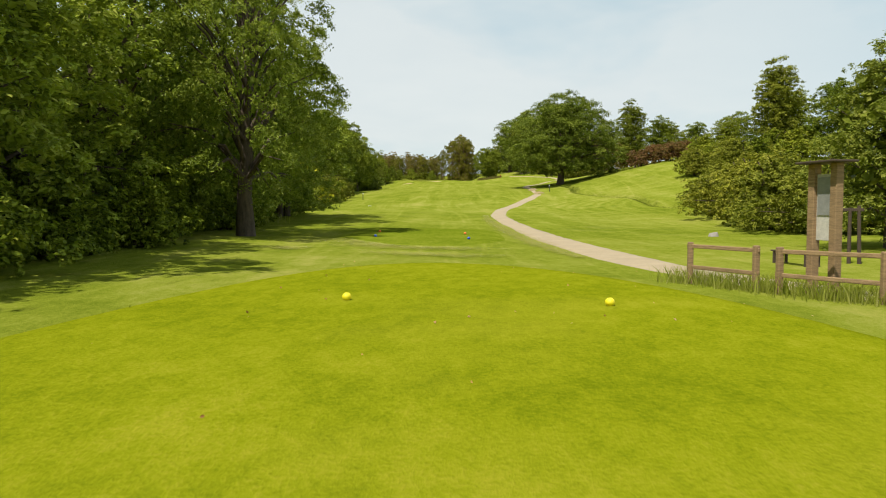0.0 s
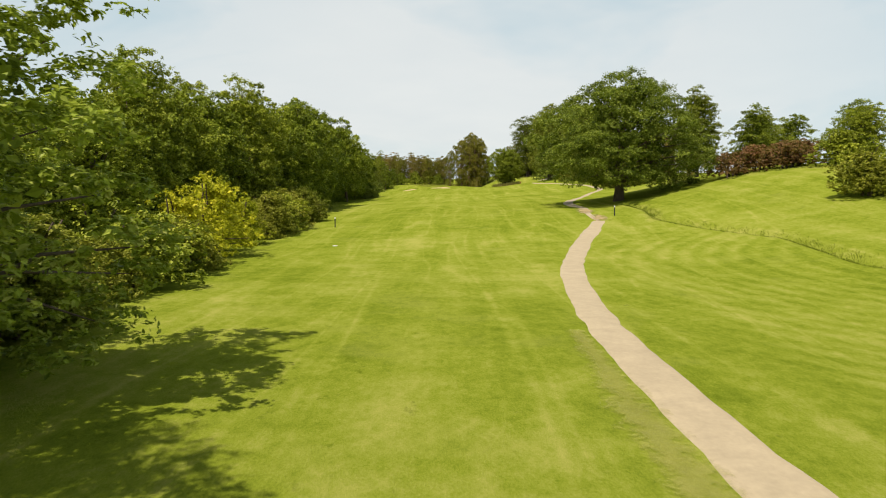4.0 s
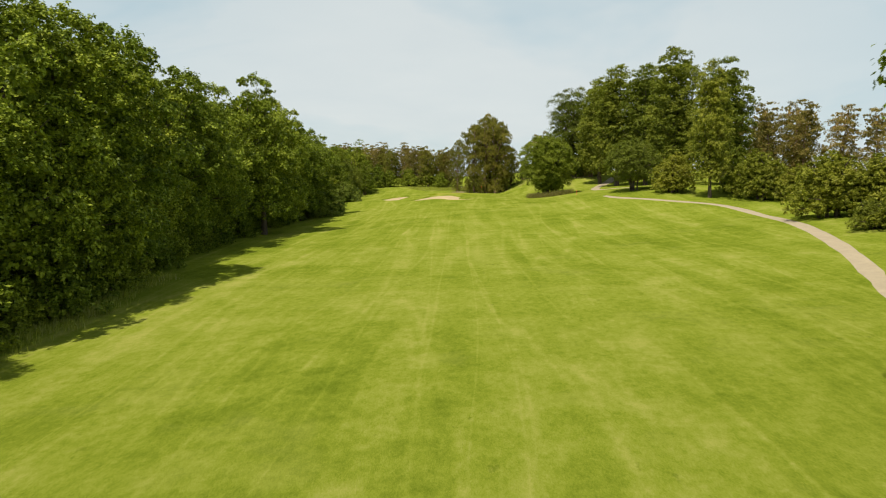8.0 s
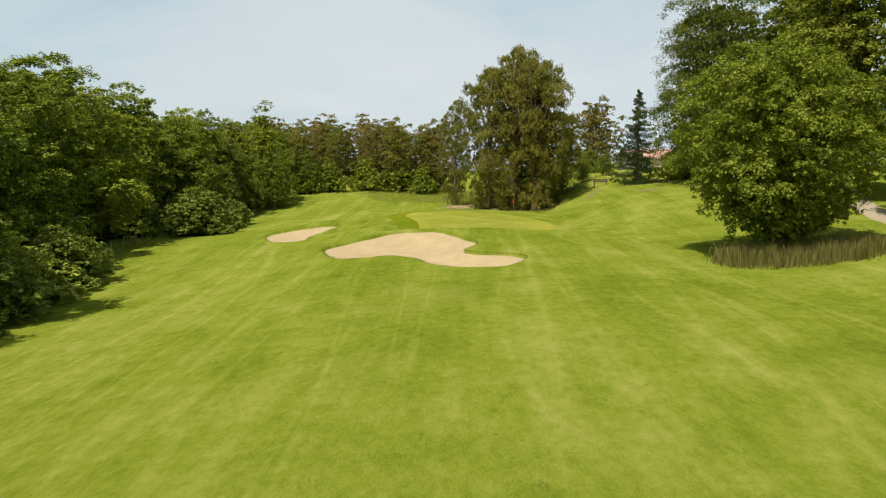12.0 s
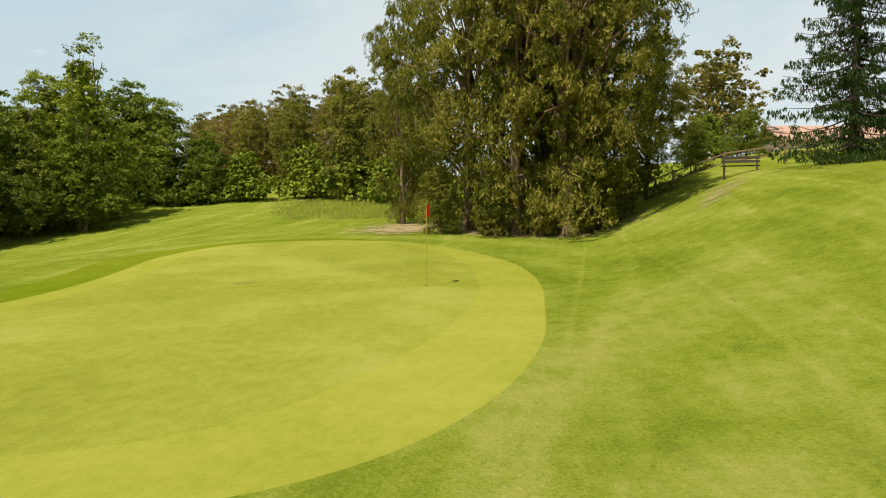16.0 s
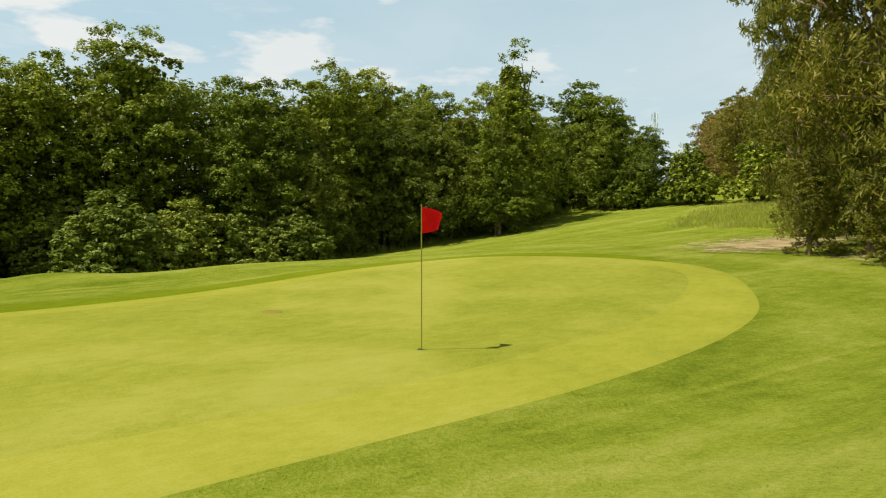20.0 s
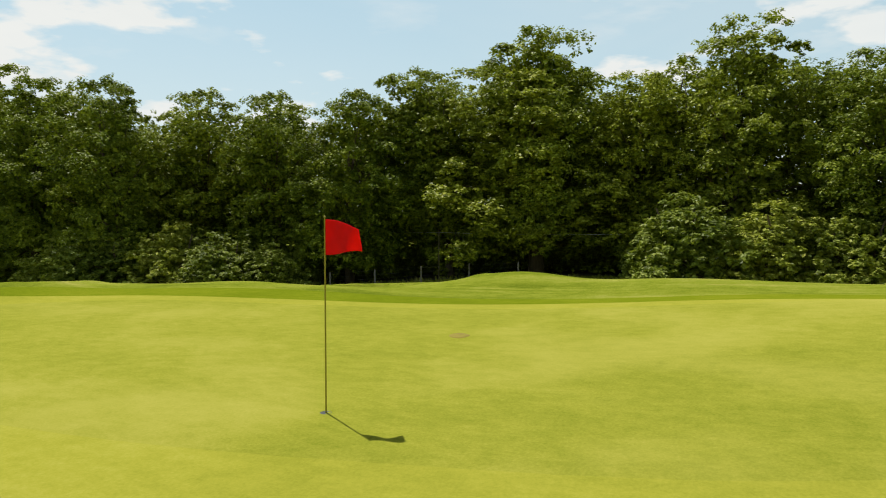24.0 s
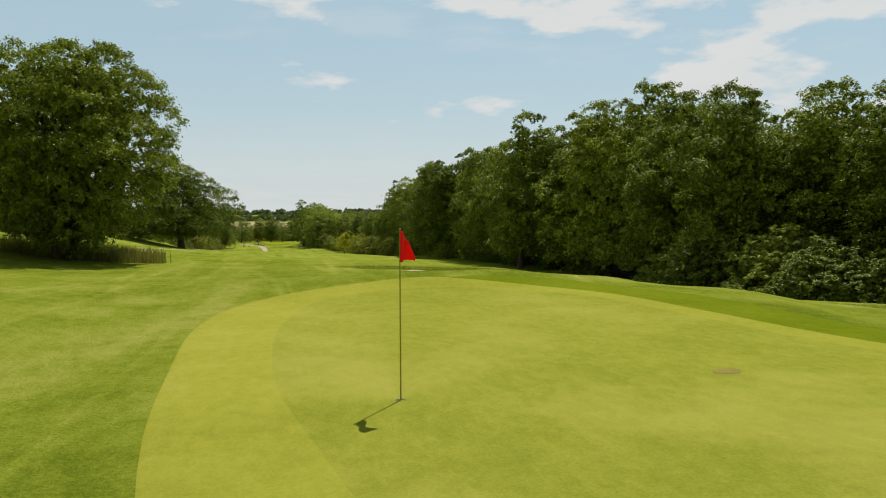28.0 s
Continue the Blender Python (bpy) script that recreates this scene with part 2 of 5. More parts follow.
GREEN = closed_curve([(2.8, -2.5), (2.87, -6.5), (2.3, -9.9), (1.0, -12.2), (-1.2, -13.4), (-4, -13.7), (-7.5, -11.3), (-8.2, -6.5), (-8.6, -2.2), (-9.35, 1.6), (-10.2, 5.2), (-9.5, 8.3), (-6.9, 10.2), (-4.2, 11.1), (-2.6, 10.8), (-1.0, 9.5), (0.95, 6.9), (2.0, 4.2), (2.58, 1.0)])
GREEN_CORE = closed_curve([(1.25, -2.5), (1.0, -7), (-0.3, -11), (-3.5, -12.2), (-6.6, -10.2), (-7.3, -5.5), (-7.7, -1.5), (-8.5, 2.8), (-9.3, 7), (-7.4, 9.0), (-4.2, 10.0), (-1.9, 8.6), (0.1, 4.8), (0.9, 1.0)])
BUNKER_A = closed_curve([(-1.36, -27.7), (-1.57, -26.6), (-2.23, -25.7), (-3.3, -25.1), (-4.3, -24.6), (-4.6, -24.0), (-4.3, -23.1), (-3.9, -21.8), (-3.75, -20.4), (-4.1, -19.2), (-4.9, -17.7), (-6.1, -16.0), (-7.6, -15.0), (-9.1, -14.7), (-10.6, -15.6), (-12.4, -17.0), (-13.7, -18.6), (-13.2, -21.5), (-12.4, -24.0), (-11.4, -26.0), (-9.8, -26.8), (-8.6, -26.5), (-7.1, -27.6), (-6.55, -29.1), (-5.6, -30.15), (-4.5, -30.7), (-3.6, -30.7), (-2.7, -30.5), (-1.9, -29.4)], 8)
BUNKER_B = closed_curve([(-15.0, -4.6), (-16.6, -4.5), (-18.2, -4.8), (-20.2, -5.2), (-20.5, -8), (-19.2, -11.9), (-17.5, -13), (-16.4, -12.4), (-16.5, -10.5), (-16.2, -8.5), (-15.7, -6.2)], 8)


def height(x, y):
    x, y = np.asarray(x, float), np.asarray(y, float)
    z = base_height(x, y)
    near = (np.abs(x + 11) < 14) & (np.abs(y + 14) < 22)
    if near.any():
        depth = np.maximum(inside_depth(BUNKER_A, x[near], y[near]), inside_depth(BUNKER_B, x[near], y[near]))
        z = z.copy()
        z[near] += 0.07 * np.exp(-((depth + 0.35) / 0.3) ** 2) - 0.95 * ss(-0.05, 0.5, depth)
    return z


def h(x, y):
    return float(height(np.array([x]), np.array([y]))[0])


def lines(*spans):
    """Grid lines from spans of (start, end, step)."""
    return np.unique(np.round(np.concatenate([np.arange(a, b, s) for a, b, s in spans]), 4))


def sheet(name, xs, ys, height_of, mat, lift=0.0):
    gx, gy = np.meshgrid(xs, ys)
    gz = height_of(gx, gy) + lift
    verts = np.stack([gx, gy, gz], -1).reshape(-1, 3)
    w, n = len(xs), len(ys)
    i = (np.arange(n - 1)[:, None] * w + np.arange(w - 1)[None]).ravel()
    return grid_mesh(name, verts, np.stack([i, i + 1, i + 1 + w, i + w], 1), mat)


def grid_mesh(name, verts, quads, mat, smooth=True):
    me = bpy.data.meshes.new(name)
    me.vertices.add(len(verts))
    me.vertices.foreach_set("co", np.asarray(verts, np.float32).ravel())
    me.loops.add(quads.size)
    me.loops.foreach_set("vertex_index", np.asarray(quads, np.int32).ravel())
    me.polygons.add(len(quads))
    me.polygons.foreach_set("loop_start", np.arange(0, quads.size, quads.shape[1], dtype=np.int32))
    me.polygons.foreach_set("use_smooth", np.full(len(quads), smooth))
    me.update(calc_edges=True)
    if mat:
        me.materials.append(mat)
    return me


# ---- materials ----
def material(name):
    mat = bpy.data.materials.new(name)
    mat.use_nodes = True
    n = Nodes(mat.node_tree)
    out = n.add("ShaderNodeOutputMaterial")
    return mat, n, out


def finish(n, out, colour, roughness=0.7, bump_value=None, bump_strength=0.3, bump_distance=0.02, metallic=0.0, specular=0.4):
    b = n.add("ShaderNodeBsdfPrincipled")
    if isinstance(colour, tuple):
        b.inputs["Base Color"].default_value = (*colour, 1)
    else:
        n.tree.links.new(colour, b.inputs["Base Color"])
    if isinstance(roughness, (int, float)):
        b.inputs["Roughness"].default_value = roughness
    else:
        n.tree.links.new(roughness, b.inputs["Roughness"])
    b.inputs["Metallic"].default_value = metallic
    b.inputs["Specular IOR Level"].default_value = specular
    if bump_value is not None:
        bp = n.add("ShaderNodeBump")
        bp.inputs["Strength"].default_value = bump_strength
        bp.inputs["Distance"].default_value = bump_distance
        n.tree.links.new(bump_value, bp.inputs["Height"])
        n.link(bp, 0, b, "Normal")
    n.link(b, 0, out, 0)
    return b


def turf(name, dark, light, dry, fine=9.0, streak=0.0, bump_strength=0.5, dryness=0.35, rugged=1.0, blotch=(0.56, 0.75)):
    """Mown grass: fine mottling, broader patches, mower lanes and wheel tracks along the hole."""
    mat, n, out = material(name)
    pos = n.add("ShaderNodeNewGeometry").outputs["Position"]
    broad = n.noise(pos, 0.07, 4.0, 0.6)
    mid = n.noise(pos, 0.45, 5.0, 0.65)
    small = n.noise(n.stretch(pos, (1.4, 0.8, 1.0)), fine * 0.28, 5.0, 0.72)
    blades = n.noise(pos, fine * 2.2, 4.0, 0.75)
    value = n.math("ADD", n.math("MULTIPLY", broad, 0.28), n.math("MULTIPLY", mid, 0.22))
    value = n.math("ADD", value, n.math("ADD", n.math("MULTIPLY", small, 0.34 * rugged), n.math("MULTIPLY", blades, 0.40 * rugged)))
    value = n.math("ADD", value, 0.37 * (1 - rugged) - 0.08)
    if streak:
        at = n.add("ShaderNodeSeparateXYZ")
        n.tree.links.new(pos, at.inputs[0])
        x, y = at.outputs[0], at.outputs[1]
        lanes = n.noise(n.stretch(pos, (0.5, 0.03, 0.05), 3), 1.0, 4.0, 0.65, distortion=0.35)
        fans = n.noise(n.stretch(pos, (2.2, 0.07, 0.05), -5), 1.0, 3.0, 0.6, distortion=0.5)
        value = n.math("ADD", value, n.math("MULTIPLY", n.math("SUBTRACT", lanes, 0.5), streak * 0.75))
        value = n.math("ADD", value, n.math("MULTIPLY", n.math("SUBTRACT", fans, 0.5), streak * 0.30))
        # passes of the mower, lying one way and the other
        wander = n.math("MULTIPLY", n.noise(n.stretch(pos, (0.02, 0.012, 0.02)), 1.0, 2.0), 16.0)
        passes = n.math("SINE", n.math("MULTIPLY", n.math("ADD", x, wander), 1.5))
        worn = n.ramp(n.noise(pos, 0.05, 2.0), [(0.35, 0.0), (0.6, 1.0)])
        value = n.math("ADD", value, n.math("MULTIPLY", n.math("MULTIPLY", passes, worn), streak * 0.10))
        # wheel tracks: long thin pale lines, and a few that cross them
        for turn, across in ((2, 0.34), (-9, 0.22), (16, 0.16)):
            path = n.noise(n.stretch(pos, (across, 0.022, 0.02), turn), 1.0, 1.0, 0.4, distortion=0.6)
            line = n.ramp(path, [(0.470, 0.0), (0.497, 1.0), (0.524, 0.0)])
            value = n.math("ADD", value, n.math("MULTIPLY", n.math("MULTIPLY", line, mid), streak * 0.44))
        # rings left by the mower on the slope beyond the track
        far = n.math("POWER", n.math("ADD", n.math("POWER", n.math("SUBTRACT", x, 32.0), 2.0), n.math("POWER", n.math("ADD", y, 187.0), 2.0)), 0.5)
        rings = n.math("SINE", n.math("MULTIPLY", n.math("ADD", far, n.math("MULTIPLY", mid, 1.2)), 4.2))
        beyond = n.math("MULTIPLY", n.ramp(n.math("MULTIPLY", x, 0.02), [(0.13, 0.0), (0.19, 1.0), (0.40, 1.0), (0.46, 0.0)]), n.ramp(n.math("MULTIPLY", n.math("ADD", y, 240.0), 0.01), [(0.05, 0.0), (0.2, 1.0), (0.66, 1.0), (0.76, 0.0)]))
        value = n.math("ADD", value, n.math("MULTIPLY", n.math("MULTIPLY", rings, beyond), streak * 0.16))
        # passes of the mower round the green
        out_of = n.math("POWER", n.math("ADD", n.math("POWER", n.math("ADD", x, 3.6), 2.0), n.math("POWER", n.math("MULTIPLY", n.math("ADD", y, 1.5), 0.72), 2.0)), 0.5)
        hoops = n.math("SINE", n.math("MULTIPLY", n.math("ADD", out_of, n.math("MULTIPLY", mid, 1.0)), 2.3))
        close = n.ramp(n.math("MULTIPLY", out_of, 0.05), [(0.25, 0.0), (0.34, 1.0), (0.62, 1.0), (0.8, 0.0)])
        value = n.math("ADD", value, n.math("MULTIPLY", n.math("MULTIPLY", hoops, close), streak * 0.15))
    tone = n.ramp(value, [(0.43, dark), (0.555, light), (0.70, dry)])
    patch = n.ramp(n.noise(pos, 0.23, 3.0, 0.6), [(blotch[0], 0.0), (blotch[1], 1.0)])
    tone = n.mix(n.math("MULTIPLY", patch, dryness), tone, dry)
    if streak:
        # clots of clippings and weeds
        clot = n.ramp(n.noise(n.stretch(pos, (1.0, 0.55, 1.0)), 1.9, 4.0, 0.7), [(0.63, 0.0), (0.72, 1.0)])
        some = n.ramp(n.noise(pos, 0.11, 2.0), [(0.42, 0.0), (0.62, 0.55)])
        tone = n.mix(n.math("MULTIPLY", clot, some), tone, tuple(c * 0.72 for c in dark))
    height_in = n.math("ADD", n.math("MULTIPLY", small, 0.5), blades)
    b = finish(n, out, tone, 0.82, height_in, bump_strength, 0.04, specular=0.0)
    return mat


def cloth(name, colour):
    """Thin woven cloth that lets some light through."""
    mat, n, out = material(name)
    vec = n.add("ShaderNodeTexCoord").outputs["Object"]
    tone = n.ramp(n.noise(vec, 9.0, 3.0), [(0.3, tuple(c * 0.9 for c in colour)), (0.7, colour)])
    b = finish(n, out, tone, 0.75, n.noise(vec, 300.0), 0.1, 0.001)
    t = n.add("ShaderNodeBsdfTranslucent")
    n.tree.links.new(tone, t.inputs[0])
    m = n.add("ShaderNodeMixShader", i0=0.5)
    n.link(b, 0, m, 1)
    n.link(t, 0, m, 2)
    n.link(m, 0, out, 0)
    return mat


def plain(name, colour, roughness=0.6, scale=6.0, spread=0.25, bump_strength=0.2, metallic=0.0, grain=(1, 1, 1), other=None, local=True):
    """A surface with two scales of variation round one colour."""
    mat, n, out = material(name)
    if local:
        vec = n.add("ShaderNodeTexCoord").outputs["Object"]
    else:
        vec = n.add("ShaderNodeNewGeometry").outputs["Position"]
    vec = n.stretch(vec, grain)
    a, b = n.noise(vec, scale, 4.0, 0.6), n.noise(vec, scale * 6.5, 3.0, 0.6)
    value = n.math("ADD", n.math("MULTIPLY", a, 0.6), n.math("MULTIPLY", b, 0.4))
    low = tuple(c * (1 - spread) for c in colour)
    high = other or tuple(min(1, c * (1 + spread)) for c in colour)
    tone = n.ramp(value, [(0.35, low), (0.65, high)])
    info = n.add("ShaderNodeObjectInfo")
    tone = n.mix(n.math("MULTIPLY", info.outputs["Random"], 0.25), tone, low)
    finish(n, out, tone, roughness, value, bump_strength, 0.01, metallic)
    return mat


def leaves(name, dark, light, tip, through=0.27):
    """Foliage: each leaf spray its own tone, light passing through."""
    mat, n, out = material(name)
    rnd = n.add("ShaderNodeNewGeometry").outputs["Random Per Island"]
    pos = n.add("ShaderNodeNewGeometry").outputs["Position"]
    patch = n.noise(pos, 0.35, 2.0)
    value = n.math("ADD", n.math("MULTIPLY", rnd, 0.48), n.math("MULTIPLY", patch, 0.62))
    tone = n.ramp(value, [(0.22, dark), (0.58, light), (0.9, tip)])
    info = n.add("ShaderNodeObjectInfo")
    shift = n.add("ShaderNodeHueSaturation")
    n.tree.links.new(tone, shift.inputs["Color"])
    turn = n.add("ShaderNodeMapRange")
    n.link(info, "Random", turn, 0)
    turn.inputs[3].default_value, turn.inputs[4].default_value = 0.486, 0.508
    n.link(turn, 0, shift, "Hue")
    val = n.add("ShaderNodeMapRange")
    n.link(info, "Random", val, 0)
    val.inputs[3].default_value, val.inputs[4].default_value = 1.22, 0.78
    n.link(val, 0, shift, "Value")
    tone = shift.outputs[0]
    b = n.add("ShaderNodeBsdfPrincipled")
    n.tree.links.new(tone, b.inputs["Base Color"])
    b.inputs["Roughness"].default_value = 0.48
    b.inputs["Specular IOR Level"].default_value = 0.12
    t = n.add("ShaderNodeBsdfTranslucent")
    n.tree.links.new(n.mix(0.55, tone, (0.28, 0.36, 0.02), "MIX"), t.inputs[0])
    m = n.add("ShaderNodeMixShader", i0=through)
    n.link(b, 0, m, 1)
    n.link(t, 0, m, 2)
    n.link(m, 0, out, 0)
    return mat


ROUGH = turf("rough_turf", (0.102, 0.138, 0.010), (0.196, 0.232, 0.021), (0.312, 0.308, 0.066), streak=0.18, dryness=0.3, bump_strength=0.9, rugged=0.8)
FORWARD_TEE = turf("forward_tee_turf", (0.092, 0.132, 0.007), (0.165, 0.205, 0.013), (0.26, 0.27, 0.04), fine=11, bump_strength=0.7, dryness=0.2, rugged=0.9)
TEE_TURF = turf("tee_turf", (0.125, 0.158, 0.004), (0.214, 0.240, 0.007), (0.31, 0.30, 0.022), fine=11, bump_strength=0.7, dryness=0.3, rugged=0.9)
MAT_GREEN = turf("green_turf", (0.160, 0.186, 0.017), (0.246, 0.253, 0.031), (0.338, 0.320, 0.066), fine=14, bump_strength=0.12, dryness=0.4, rugged=0.7, blotch=(0.48, 0.68))
# the fringe's view-dependent nap sheen is averaged into this paler colour
GREEN_EDGE = turf("green_edge_turf", (0.196, 0.212, 0.021), (0.276, 0.276, 0.034), (0.355, 0.334, 0.066), fine=14, bump_strength=0.15, dryness=0.4, rugged=0.6)
LONG_GRASS = leaves("long_grass", (0.22, 0.26, 0.025), (0.37, 0.39, 0.06), (0.52, 0.48, 0.17), 0.5)
TUFT = leaves("tuft_grass", (0.08, 0.115, 0.008), (0.15, 0.185, 0.012), (0.24, 0.24, 0.03), 0.35)
COLLAR_TURF = turf("collar_turf", (0.088, 0.124, 0.005), (0.146, 0.180, 0.009), (0.225, 0.23, 0.02), fine=12, bump_strength=0.3, dryness=0.1, rugged=0.6)
ROUGH_BLADES = leaves("rough_blades", (0.116, 0.148, 0.006), (0.175, 0.205, 0.010), (0.247, 0.242, 0.031), 0.25)
LEAF_SHRUB = leaves("leaf_shrub", (0.048, 0.076, 0.009), (0.278, 0.331, 0.041), (0.470, 0.493, 0.101))
LEAF_SALLOW = leaves("leaf_sallow", (0.060, 0.085, 0.010), (0.215, 0.245, 0.028), (0.36, 0.36, 0.06))
LEAF_DOME = leaves("leaf_dome", (0.055, 0.078, 0.010), (0.22, 0.25, 0.03), (0.33, 0.34, 0.06))
LEAF_BANK = leaves("leaf_bank", (0.030, 0.045, 0.006), (0.125, 0.150, 0.018), (0.27, 0.27, 0.05))
REED = leaves("reed", (0.10, 0.11, 0.02), (0.18, 0.165, 0.04), (0.30, 0.24, 0.09), 0.3)
DEAD_LEAF = leaves("dead_leaf", (0.220, 0.100, 0.030), (0.475, 0.264, 0.092), (0.475, 0.342, 0.152), 0.1)
LEAF_OLIVE = leaves("leaf_olive", (0.075, 0.093, 0.009), (0.255, 0.270, 0.025), (0.42, 0.405, 0.065))
SAND = plain("bunker_sand", (0.45, 0.335, 0.168), 0.95, 0.8, 0.12, 0.3, local=False)
GRAVEL = plain("path_gravel", (0.385, 0.308, 0.192), 0.95, 1.4, 0.13, 0.4, local=False)
BARK = plain("bark", (0.11, 0.08, 0.055), 0.95, 2.0, 0.45, 0.8, grain=(4, 4, 1))
PALE_BARK = plain("pale_bark", (0.30, 0.16, 0.085), 0.85, 1.2, 0.45, 0.5, grain=(4, 4, 0.6), other=(0.40, 0.28, 0.19))
WOOD = plain("weathered_wood", (0.29, 0.19, 0.095), 0.85, 5, 0.4, 0.4, grain=(1, 1, 8))
LEAF = leaves("leaf_green", (0.024, 0.040, 0.003), (0.232, 0.285, 0.018), (0.48, 0.51, 0.062), 0.19)
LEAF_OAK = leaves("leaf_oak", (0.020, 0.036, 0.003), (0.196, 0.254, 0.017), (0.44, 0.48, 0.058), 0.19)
# the palest oak tone is raised to paint in glints on the leaves
LEAF_OLD = leaves("leaf_old_oak", (0.016, 0.032, 0.003), (0.125, 0.172, 0.014), (0.36, 0.41, 0.065))
LEAF_LIGHT = leaves("leaf_light", (0.036, 0.058, 0.005), (0.265, 0.312, 0.024), (0.44, 0.46, 0.065))
LEAF_EUC = leaves("leaf_gum", (0.036, 0.042, 0.006), (0.235, 0.230, 0.030), (0.41, 0.31, 0.07))
LEAF_GUM_TEE = leaves("leaf_gum_tee", (0.030, 0.048, 0.005), (0.295, 0.36, 0.040), (0.47, 0.47, 0.085), 0.40)
LEAF_TEE = leaves("leaf_tee", (0.033, 0.054, 0.006), (0.33, 0.415, 0.048), (0.50, 0.52, 0.12), 0.40)
LEAF_RUST = leaves("leaf_rust_gum", (0.056, 0.052, 0.012), (0.306, 0.245, 0.061), (0.410, 0.255, 0.085))
LEAF_POPLAR = leaves("leaf_poplar", (0.044, 0.066, 0.007), (0.235, 0.262, 0.026), (0.385, 0.385, 0.058))
LEAF_YELLOW = leaves("leaf_broom", (0.26, 0.29, 0.012), (0.47, 0.47, 0.02), (0.62, 0.56, 0.04))
LEAF_SPRUCE = leaves("leaf_spruce", (0.018, 0.036, 0.007), (0.046, 0.078, 0.014), (0.09, 0.13, 0.03), 0.15)
LEAF_BROWN = leaves("leaf_brown_gorse", (0.084, 0.042, 0.018), (0.240, 0.112, 0.048), (0.208, 0.182, 0.052))


# ---- helpers for things ----
def part(name, data, mat, parent, label=""):
    """Links a mesh or a bmesh as one part under a thing or a part."""
    if isinstance(data, bmesh.types.BMesh):
        me = bpy.data.meshes.new(name)
        data.to_mesh(me)
        data.free()
        data = me
    if mat and not data.materials:
        data.materials.append(mat)
    ob = new(name, data)
    ob.parent = parent
    if label:
        tagged(ob, label)
    return ob


def thing(name, x, y, z, label, category, group="", rz=0.0, kind=""):
    ob = new(name)
    ob.empty_display_size = 0.2
    ob.matrix_basis = pose(x, y, z, 0, 0, rz)
    return tagged(ob, label, category, group, kind)


def structure(name, me, label, category="", kind="structure"):
    return tagged(new(name, me), label, category or name, kind=kind)


def tube(points, radii, sides=8):
    """A tapering tube along points: vertices and quads."""
    p, r = np.array(points, float), np.array(radii, float)
    d = np.gradient(p, axis=0)
    d /= np.linalg.norm(d, axis=1)[:, None] + 1e-9
    side = np.cross(d, (0.31, 0.95, 0.05))
    side /= np.linalg.norm(side, axis=1)[:, None] + 1e-9
    up = np.cross(side, d)
    a = np.arange(sides) * 2 * np.pi / sides
    ring = side[:, None] * np.cos(a)[None, :, None] + up[:, None] * np.sin(a)[None, :, None]
    verts = (p[:, None] + ring * r[:, None, None]).reshape(-1, 3)
    quads = []
    for k in range(len(p) - 1):
        for s in range(sides):
            quads.append((k * sides + s, k * sides + (s + 1) % sides, (k + 1) * sides + (s + 1) % sides, (k + 1) * sides + s))
    return verts, np.array(quads)


def joined(pieces):
    verts, quads, n = [], [], 0
    for v, q in pieces:
        verts.append(v)
        quads.append(q + n)
        n += len(v)
    return np.concatenate(verts), np.concatenate(quads)


def box(bm, sx, sy, sz, at=(0, 0, 0), bevel=0.0, turn=None):
    """A bevelled block added to a bmesh."""
    m = Matrix.Translation(at) @ (turn or Matrix()) @ Matrix.Diagonal((sx, sy, sz, 1))
    made = bmesh.ops.create_cube(bm, size=1.0, matrix=m)["verts"]
    if bevel:
        edges = list({e for v in made for e in v.link_edges})
        bmesh.ops.bevel(bm, geom=edges, offset=bevel, segments=2, affect="EDGES", profile=0.5)
    return bm


def rod(bm, a, b, ra, rb=None, sides=10):
    a, b = Vector(a), Vector(b)
    d = b - a
    m = Matrix.Translation((a + b) / 2) @ d.to_track_quat("Z", "Y").to_matrix().to_4x4()
    bmesh.ops.create_cone(bm, cap_ends=True, segments=sides, radius1=ra, radius2=ra if rb is None else rb, depth=d.length, matrix=m)
    return bm


# ---- trees ----
def sprays(rng, centres, radii, per, leaf, wide, flat=0.8, droop=0.0, spread=0.6):
    """Leaves gathered in clumps, one lozenge each."""
    n = len(centres) * per
    c, r = np.repeat(centres, per, 0), np.repeat(radii, per)
    d = rng.normal(size=(n, 3))
    d /= np.linalg.norm(d, axis=1)[:, None]
    rad = r * (0.45 + 0.6 * rng.random(n) ** 0.75) * (0.9 + 0.2 * np.sin(d[:, 0] * 5 + c[:, 1]) * np.sin(d[:, 1] * 5 + c[:, 0]))
    p = c + d * rad[:, None] * np.array([1, 1, flat])
    p[:, 2] -= droop * rad * rng.uniform(0, 1, n)
    nrm = d + spread * rng.normal(size=(n, 3)) + np.array([0, 0, 0.7])
    nrm /= np.linalg.norm(nrm, axis=1)[:, None]
    t = np.cross(nrm, rng.normal(size=(n, 3)))
    if droop:
        t = t * 0.5 - np.array([0, 0, 1.0]) * np.linalg.norm(t, axis=1)[:, None]
    t /= np.linalg.norm(t, axis=1)[:, None] + 1e-9
    s = np.cross(nrm, t)
    s /= np.linalg.norm(s, axis=1)[:, None] + 1e-9
    size = leaf * rng.uniform(0.6, 1.35, n)
    a, b = t * (size * 0.5)[:, None], s * (size * wide * 0.5)[:, None]
    bend = nrm * (size * 0.12)[:, None]
    verts = np.stack([p - a - bend, p + b, p + a - bend, p - b], 1).reshape(-1, 3)
    return verts, np.arange(4 * n).reshape(-1, 4)


